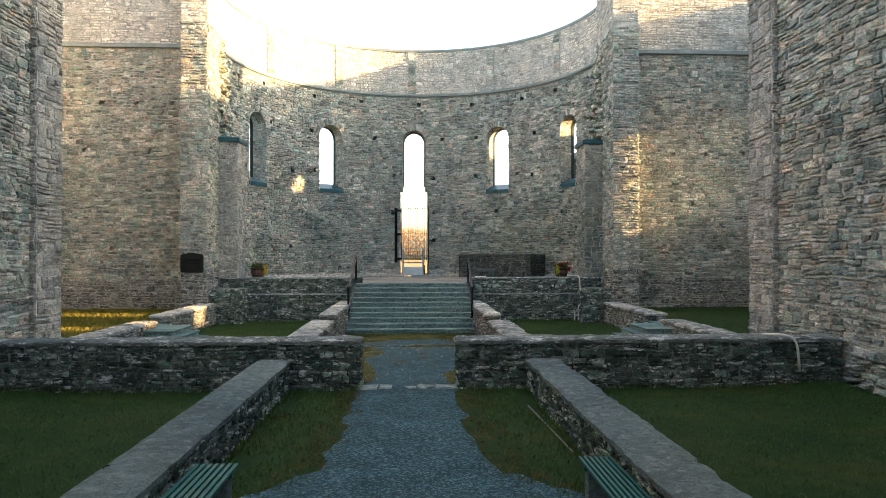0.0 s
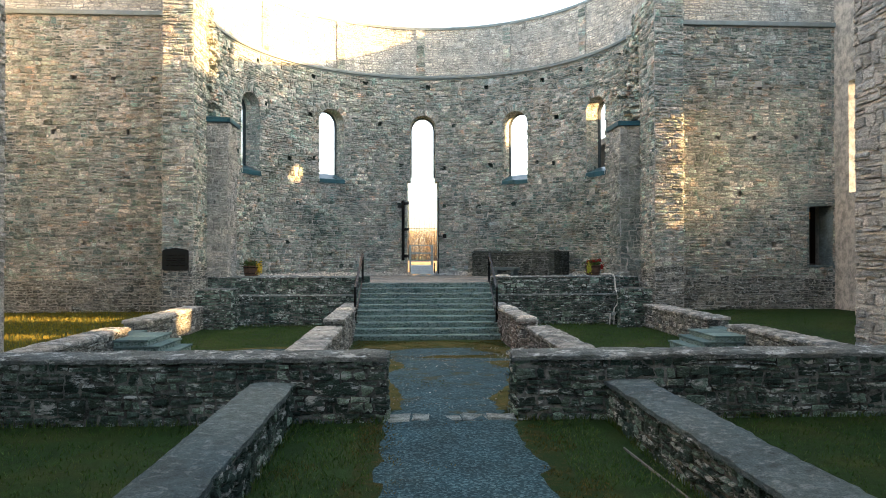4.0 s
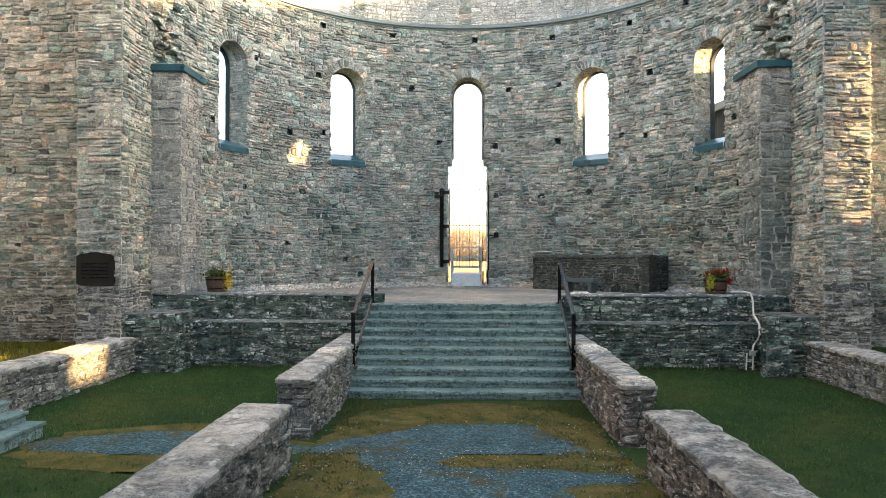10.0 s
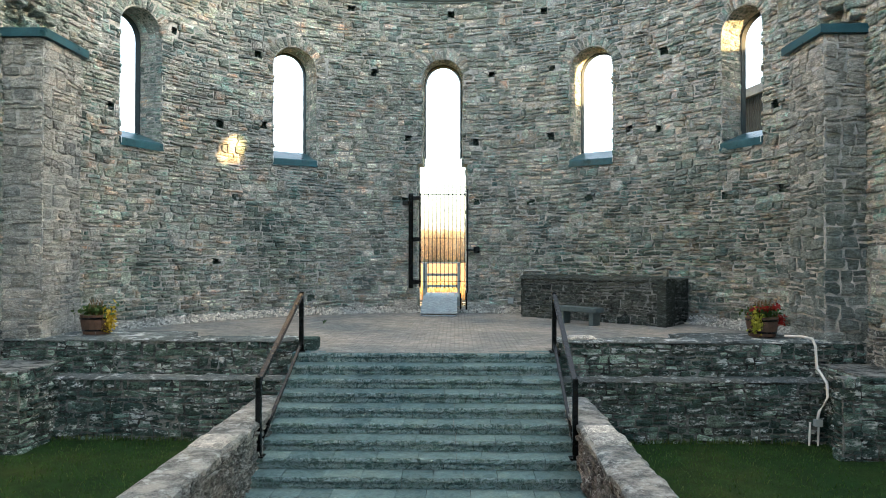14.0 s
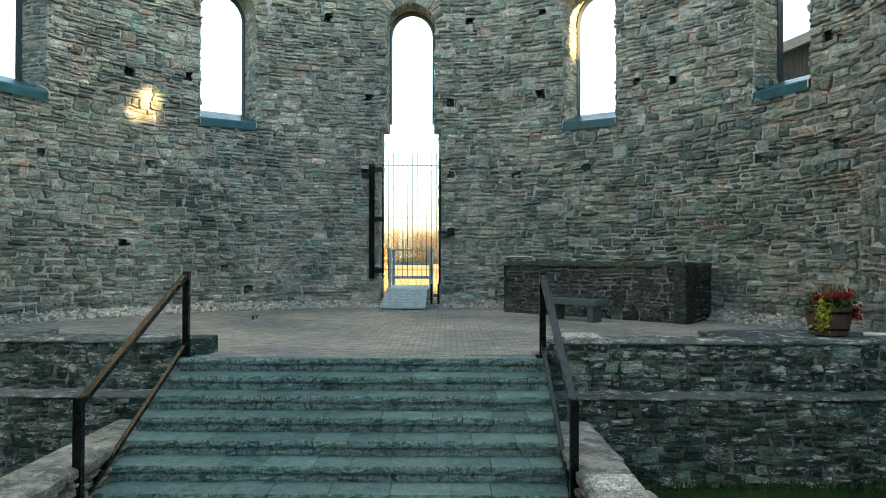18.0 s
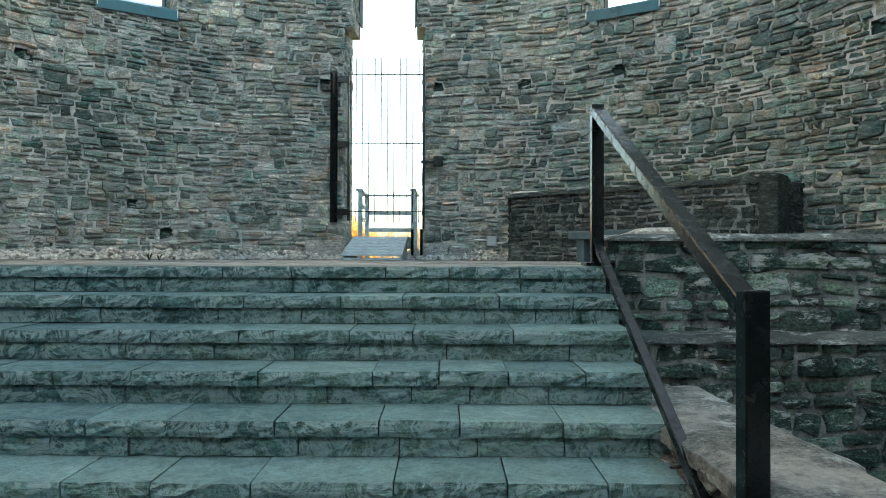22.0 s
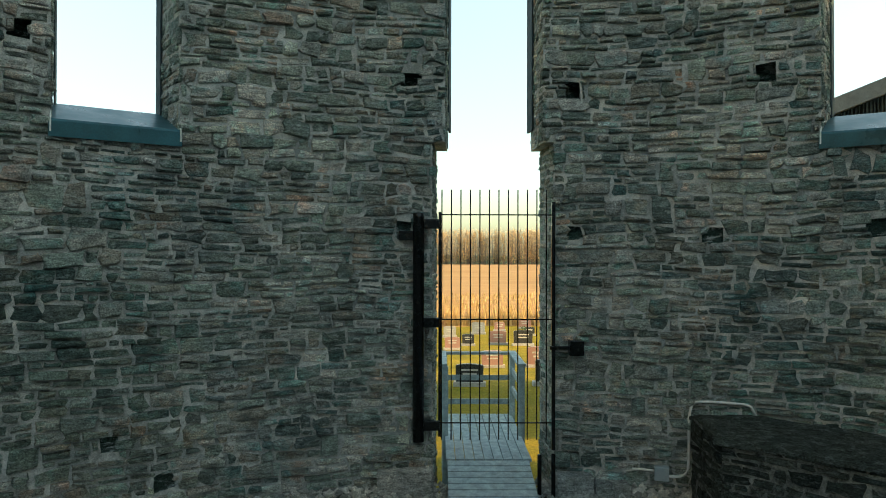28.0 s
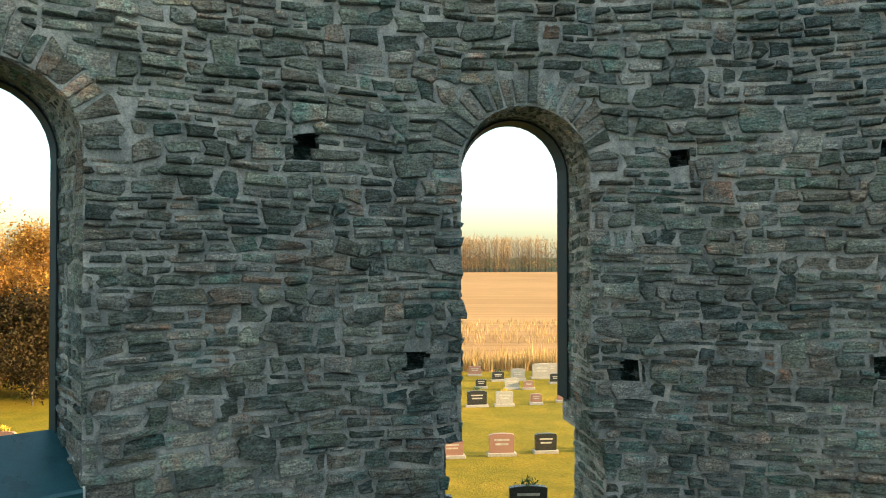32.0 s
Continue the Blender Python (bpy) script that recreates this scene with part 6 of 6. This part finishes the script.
for k in range(5):
    part("lettering_bar", box(-9.98, -9.26, 30.493, 30.502, 2.36 + 0.09 * k, 2.385 + 0.09 * k), M_BLACK, pq)

# ---- gate, ramp and deck ----
gate = tagged(new("gate"), "tall black iron bar gate hung on a round post", "gate")
GY = 42.32
part("post", tube([(-1.03, GY - 0.08, 2.45), (-1.03, GY - 0.08, 5.72), (-1.03, GY - 0.08, 5.78)], 0.085, 14), M_BLACK, gate, smooth=True)
for z in (5.62, 4.18, 2.68):
    hg = part("hinge", box(-1.0, -0.72, GY - 0.11, GY - 0.05, z - 0.07, z + 0.07, 0.008), M_BLACK, gate)
part("bracket", box(-1.32, -1.05, GY - 0.09, GY + 0.1, 5.38, 5.52, 0.01), M_BLACK, gate)
for k in range(12):
    x = -0.69 + 1.54 * k / 11
    part("bar", tube([(x, GY, 2.45), (x, GY, 6.13)], 0.009, 6), M_BLACK, gate)
part("side_bar", box(-0.74, -0.7, GY - 0.02, GY + 0.02, 2.5, 5.8, 0.003), M_BLACK, gate)
part("side_bar", box(0.93, 0.98, GY - 0.02, GY + 0.03, 2.3, 5.95, 0.003), M_BLACK, gate)
for z in (5.76, 4.22, 2.7):
    part("cross_bar", box(-0.72, 0.95, GY - 0.006, GY + 0.006, z - 0.009, z + 0.009), M_BLACK, gate)
lk = tagged(new("gate_latch"), "black metal latch box on the stone jamb", "latch")
part("box", box(1.18, 1.38, GY - 0.14, GY + 0.06, 3.7, 3.92, 0.01), M_BLACK, lk)
part("bolt", box(0.9, 1.2, GY - 0.04, GY, 3.78, 3.83, 0.004), M_BLACK, lk)

for xa, xb, za, zb in ((-1.62, -0.82, 1.6, 2.06), (0.98, 1.5, 1.6, 1.98), (1.52, 2.0, 1.6, 1.9)):
    bm = box(xa, xb, 42.08 - 0.12 * max(abs(xa + xb) / 2 - 1, 0), 42.5, za, zb, 0.03)
    for q in bm.verts:
        q.co += Vector(rng.normal(0, 0.008, 3))
    tagged(part("foot_stone", bm, M_QUOIN), "squared grey stone block at the foot of the gateway", "stone block", "stones at the gateway foot", "structure")

ramp = tagged(new("ramp"), "short ramp of weathered grey wooden planks to the gate", "ramp")
n = 12
RA, RB = Vector((0, 40.46, 1.74)), Vector((0, 42.36, 2.14))
for k in range(n):
    p, q = RA.lerp(RB, (k + 0.08) / n), RA.lerp(RB, (k + 0.92) / n)
    bm = bmesh.new()
    vs = [bm.verts.new((x, p_.y, p_.z + dz)) for x in (-0.6, 0.6) for p_, dz in ((p, 0), (q, 0), (q, -0.035), (p, -0.035))]
    for fq in ((0, 1, 2, 3), (7, 6, 5, 4), (0, 4, 5, 1), (1, 5, 6, 2), (2, 6, 7, 3), (3, 7, 4, 0)):
        bm.faces.new([vs[i] for i in fq])
    part("plank", bm, M_WOOD, ramp)
part("front_board", box(-0.6, 0.6, 40.49, 40.53, FLOOR + 0.005, 1.672, 0.004), M_WOOD, ramp)
for x in (-0.57, 0.55):
    bm = bmesh.new()
    vs = [bm.verts.new(p) for x2 in (x, x + 0.04) for p in ((x2, 40.54, FLOOR - 0.01), (x2, 42.36, FLOOR - 0.01), (x2, 42.36, 2.1), (x2, 40.54, 1.715))]
    for fq in ((0, 1, 2, 3), (7, 6, 5, 4), (0, 4, 5, 1), (1, 5, 6, 2), (2, 6, 7, 3), (3, 7, 4, 0)):
        bm.faces.new([vs[i] for i in fq])
    part("stringer", bm, M_WOOD, ramp)
for x in (0.72, 0.92):
    tagged(part("marker_pipe", tube([(x, 42.1, FLOOR - 0.05), (x, 42.1, 2.3)], 0.03, 8), M_BLACK), "short black pipe standing beside the wooden ramp", "pipe", "short black pipes")

deck = tagged(new("deck"), "weathered grey wooden deck with post and rail sides", "deck")
for k in range(9):
    x = -0.62 + 0.142 * k
    part("plank", box(x, x + 0.132, 42.4, 45.3, 2.1, 2.145, 0.004), M_WOOD, deck)
for x in (-0.58, 0.6):
    part("joist", box(x - 0.02, x + 0.03, 42.45, 45.28, 1.88, 2.1), M_WOOD, deck)
for x, y in ((0.66, 43.75), (0.66, 45.2), (-0.62, 45.2), (-0.62, 43.75)):
    part("post", box(x - 0.05, x + 0.05, y - 0.05, y + 0.05, ground_z(x, y) - 0.2, 3.3, 0.006), M_WOOD, deck)
for x in (0.66, -0.66):
    part("top_rail", box(x - 0.07, x + 0.07, 43.7, 45.3, 3.3, 3.345, 0.005), M_WOOD, deck)
    for z in (2.65, 2.98):
        part("side_rail", box(x - 0.02, x + 0.02, 43.75, 45.2, z - 0.05, z + 0.05, 0.004), M_WOOD, deck)
part("top_rail", box(-0.73, 0.73, 45.13, 45.27, 3.29, 3.335, 0.005), M_WOOD, deck)
for z in (2.4, 2.85):
    part("end_rail", box(-0.62, 0.66, 45.18, 45.22, z - 0.05, z + 0.05, 0.004), M_WOOD, deck)

# edging board in the lawn
tagged(part("edging_board", box(-0.012, 0.012, -1.7, 1.5, -0.02, 0.02, 0.003, Matrix.Translation((2.33, 12.0, 0)) @ Matrix.Rotation(radians(2.5), 4, "Z")), M_STICK), "thin grey wooden edging board lying in the grass", "edging board")

# ---- pebbles along the apse wall foot ----
PV, PF = [], []
for k in range(5200):
    a, n_ = radians(rng.uniform(-80, 80)), 0.5 * rng.random()
    r = rng.uniform(0.028, 0.075)
    c = np.array((C0.x + (R0 - n_ - 0.03) * math.sin(a), C0.y + (R0 - n_ - 0.03) * math.cos(a), FLOOR - 0.01 + r * 0.3 + 0.42 * (0.5 - n_) * rng.uniform(0.55, 1.0)))
    if abs(c[0]) < 0.6 and c[1] < 42.4:
        continue
    s = len(PV)
    d = rng.uniform(0.7, 1.3, 3) * r
    PV += [tuple(c + d * o + rng.normal(0, 0.12 * r, 3)) for o in ((1, 0, 0), (0, 1, 0), (-1, 0, 0), (0, -1, 0), (0, 0, 0.8), (0, 0, -0.8))]
    PF += [(s + i, s + (i + 1) % 4, s + 4) for i in range(4)] + [(s + (i + 1) % 4, s + i, s + 5) for i in range(4)]
tagged(mesh_ob("pebbles", PV, PF, M_PEBBLE), "pale loose pebbles along the foot of the apse wall", "pebbles", kind="stuff")

# pale stones scattered on the crossing
PV, PF = [], []
for k in range(2200):
    while True:
        x, y = rng.uniform(-2.6, 2.5), rng.uniform(16, 26.5)
        edge = abs(y - 22.6) < 0.5 or abs(y - 23.9) < 0.3 or (-2.2 < x < -0.2 and 22.2 < y < 24.2)
        if rng.random() < (1.0 if edge else 0.22) and noise.noise((x * 1.4, y * 1.4, 2)) > -0.25:
            break
    r = rng.uniform(0.006, 0.017)
    c = np.array((x, y, ground_z(x, y) + 0.03 + r * 0.3))
    s = len(PV)
    d = rng.uniform(0.7, 1.3, 3) * r
    PV += [tuple(c + d * o + rng.normal(0, 0.12 * r, 3)) for o in ((1, 0, 0), (0, 1, 0), (-1, 0, 0), (0, -1, 0), (0, 0, 0.8), (0, 0, -0.8))]
    PF += [(s + i, s + (i + 1) % 4, s + 4) for i in range(4)] + [(s + (i + 1) % 4, s + i, s + 5) for i in range(4)]
tagged(mesh_ob("loose_stones", PV, PF, M_CHIP), "pale loose stones scattered over the gravel crossing", "stones", kind="stuff")

# flat pale capstone beside the handrail
v, f = rough_cap(2.92, 3.5, 32.36, 32.85, 1.93, 0.07, 3, over=0.0, amp=0.008, step=0.08)
tagged(mesh_ob("capstone", v, f, M_PALE), "flat whitish capstone on the retaining wall", "capstone")


for x0, x1, y0, y1, z in ((2.62, 3.12, 28.2, 28.75, 0.93), (2.64, 3.08, 28.8, 29.25, 0.92), (-3.3, -2.8, 27.9, 28.5, 0.93), (-3.3, -2.82, 25.0, 25.5, 0.92), (2.62, 3.1, 24.65, 25.1, 0.92)):
    v, f = rough_cap(x0, x1, y0, y1, z - 0.03, 0.1, x0, over=0.02, amp=0.007, step=0.09)
    tagged(mesh_ob("capstone", v, f, M_PALE, smooth=True), "rounded whitish lichen-covered stone on the flanking wall", "capstone", "pale stones on the flanking walls")


def weed(x, y):
    w = tagged(new("weed"), "small green weed growing between the pavers", "weed", "weeds in the paving")
    w.location = (x, y, FLOOR)
    for k in range(6):
        a, ln = rng.uniform(0, 2 * math.pi), rng.uniform(0.06, 0.16)
        q = Vector((math.cos(a) * ln * 0.5, math.sin(a) * ln * 0.5, ln))
        n_ = Vector((-math.sin(a), math.cos(a), 0)) * 0.008
        mesh_ob("leaf", [-n_, n_, q * 0.6 + n_ * 1.4, q * 0.6 - n_ * 1.4, q + Vector((0, 0, -0.01))], [(0, 1, 2, 3), (3, 2, 4)], M_LEAF, w)


weed(-3.27, 37.95)
weed(-3.31, 38.43)

# ---- pavers ----
floor_ob = bpy.data.objects["floor_platform"]
PH = 0.105


def paver_mesh(w):
    bm = box(-w / 2 + 0.006, w / 2 - 0.006, -PH / 2 + 0.0016, PH / 2 - 0.0016, -0.05, 0.0, 0.0025)
    me = bpy.data.meshes.new("paver")
    bm.to_mesh(me)
    bm.free()
    me.materials.append(M_PAVER)
    return me


PW = 0.205
paver_me = paver_mesh(PW)
row = 0
V, F, count = [], [], 0
cube = [(-1, -1), (1, -1), (1, 1), (-1, 1)]
y = 32.2
while y < 42.3:
    x = -9.0 - PW * 0.5 * (row % 2) - rng.uniform(0, 0.012)
    row += 1
    while x < 9.0:
        w = PW
        x += w / 2
        if math.hypot(x - C0.x, y - C0.y) < R0 - 0.45 and (y > 32.85 or abs(x) < 2.5) and (y > 33.7 or abs(x) < 5.2):
            dz = rng.normal(0, 0.001)
            if abs(x) < 1.6 and 32.4 < y < 34.3 and count < 300:
                o = new("paver", paver_me)
                o.parent = floor_ob
                o.location = (x, y, FLOOR + dz)
                count += 1
            else:
                s = len(V)
                tl = rng.normal(0, 0.0006, 4)
                g = rng.choice((0.004, 0.006, 0.009))
                V += [(x + sx * (w / 2 - g + 0.002), y + sy * (PH / 2 - 0.0004), FLOOR - 0.035) for sx, sy in cube] + [(x + sx * (w / 2 - g), y + sy * (PH / 2 - 0.0012), FLOOR + dz + t) for (sx, sy), t in zip(cube, tl)]
                F += [(s + 4, s + 5, s + 6, s + 7)] + [(s + i, s + (i + 1) % 4, s + 4 + (i + 1) % 4, s + 4 + i) for i in range(4)]
        x += w / 2
    y += PH
tagged(mesh_ob("paving", V, F, M_PAVER, floor_ob), kind="stuff")


# ---- grass blades ----
def lawn_place():
    while True:
        k = rng.random()
        if k < 0.3:
            x, y = rng.choice((-1, 1)) * rng.uniform(3.25, 9.5), rng.uniform(4, 15.1)
        elif k < 0.45:
            x, y = rng.choice((-1, 1)) * rng.uniform(1.3, 2.6), rng.uniform(6, 15.1)
        elif k < 0.8:
            x, y = rng.choice((-1, 1)) * rng.uniform(3.3, 8.6), rng.uniform(16, 31.8)
        elif k < 0.9:
            x, y = rng.choice((-1, 1)) * rng.uniform(9.4, 16), rng.uniform(20, 32.4)
        else:
            x, y = rng.uniform(-2.6, 2.5), rng.uniform(16, 28.5)
            if noise.noise((x * 0.9, y * 0.9, 3)) < 0.1:
                continue
        if noise.noise((x * 1.5, y * 1.5, 7)) > -0.35:
            return x, y, ground_z(x, y) - 0.005


blades(64000, lawn_place, (0.02, 0.075), 0.007, 0.5, M_BLADE, "lawn_grass", "short grass blades over the mown lawn", "grass")


def foot_place():
    k = rng.integers(0, 8)
    x0, y0, x1, y1 = ((-9.5, 15.17, -1.2, 15.17), (1.0, 15.17, 9.5, 15.17), (-2.65, 5, -2.65, 15), (2.49, 5, 2.49, 15), (-8.5, 31.8, -2.9, 31.8), (2.8, 31.8, 7.4, 31.8), (-9.0, 15.97, -3.4, 15.97), (3.3, 16, 3.3, 22.8))[k]
    t = rng.random()
    x, y = x0 + (x1 - x0) * t + rng.normal(0, 0.03), y0 + (y1 - y0) * t + rng.normal(0, 0.03)
    return x, y, ground_z(x, y) - 0.01


blades(5000, foot_place, (0.05, 0.16), 0.008, 0.35, M_BLADE, "wall_foot_grass", "longer grass tufts along the foot of the low walls", "grass")


def transept_place():
    x, y = rng.uniform(-17.5, -9.5), rng.uniform(19, 32.4)
    return x, y, ground_z(x, y) + 0.01


# Blade colour carries the yellow of the sun that strikes this lawn.
M_LIT_BLADE = leaf_mat("lit_blade", [(0, (0.1, 0.11, 0.012)), (0.6, (0.17, 0.15, 0.016)), (1, (0.24, 0.19, 0.03))])
blades(16000, transept_place, (0.04, 0.11), 0.009, 0.35, M_LIT_BLADE, "transept_grass", "grass blades in the side transept, coloured bright yellow for the sun strips", "grass")


def verge_place():
    while True:
        x, y = rng.uniform(-2.6, 2.5), rng.uniform(7, 28.6)
        if 15.1 < y < 16:
            continue
        k = noise.noise((x * 1.1, y * 1.1, 11)) + 0.45 * noise.noise((x * 3.5, y * 3.5, 12))
        edge = abs(abs(x) - (1.25 if y < 15.2 else 1.7)) < 0.35 or y > 26 or 22.9 < y < 23.8
        if k > (-0.05 if edge else 0.42):
            return x, y, ground_z(x, y) + 0.012


M_OLIVE = leaf_mat("olive_blade", [(0, (0.035, 0.045, 0.01)), (0.5, (0.075, 0.065, 0.016)), (1, (0.12, 0.09, 0.025))])
blades(15000, verge_place, (0.015, 0.05), 0.007, 0.7, M_OLIVE, "verge_grass", "short olive grass growing into the gravel edges", "grass")
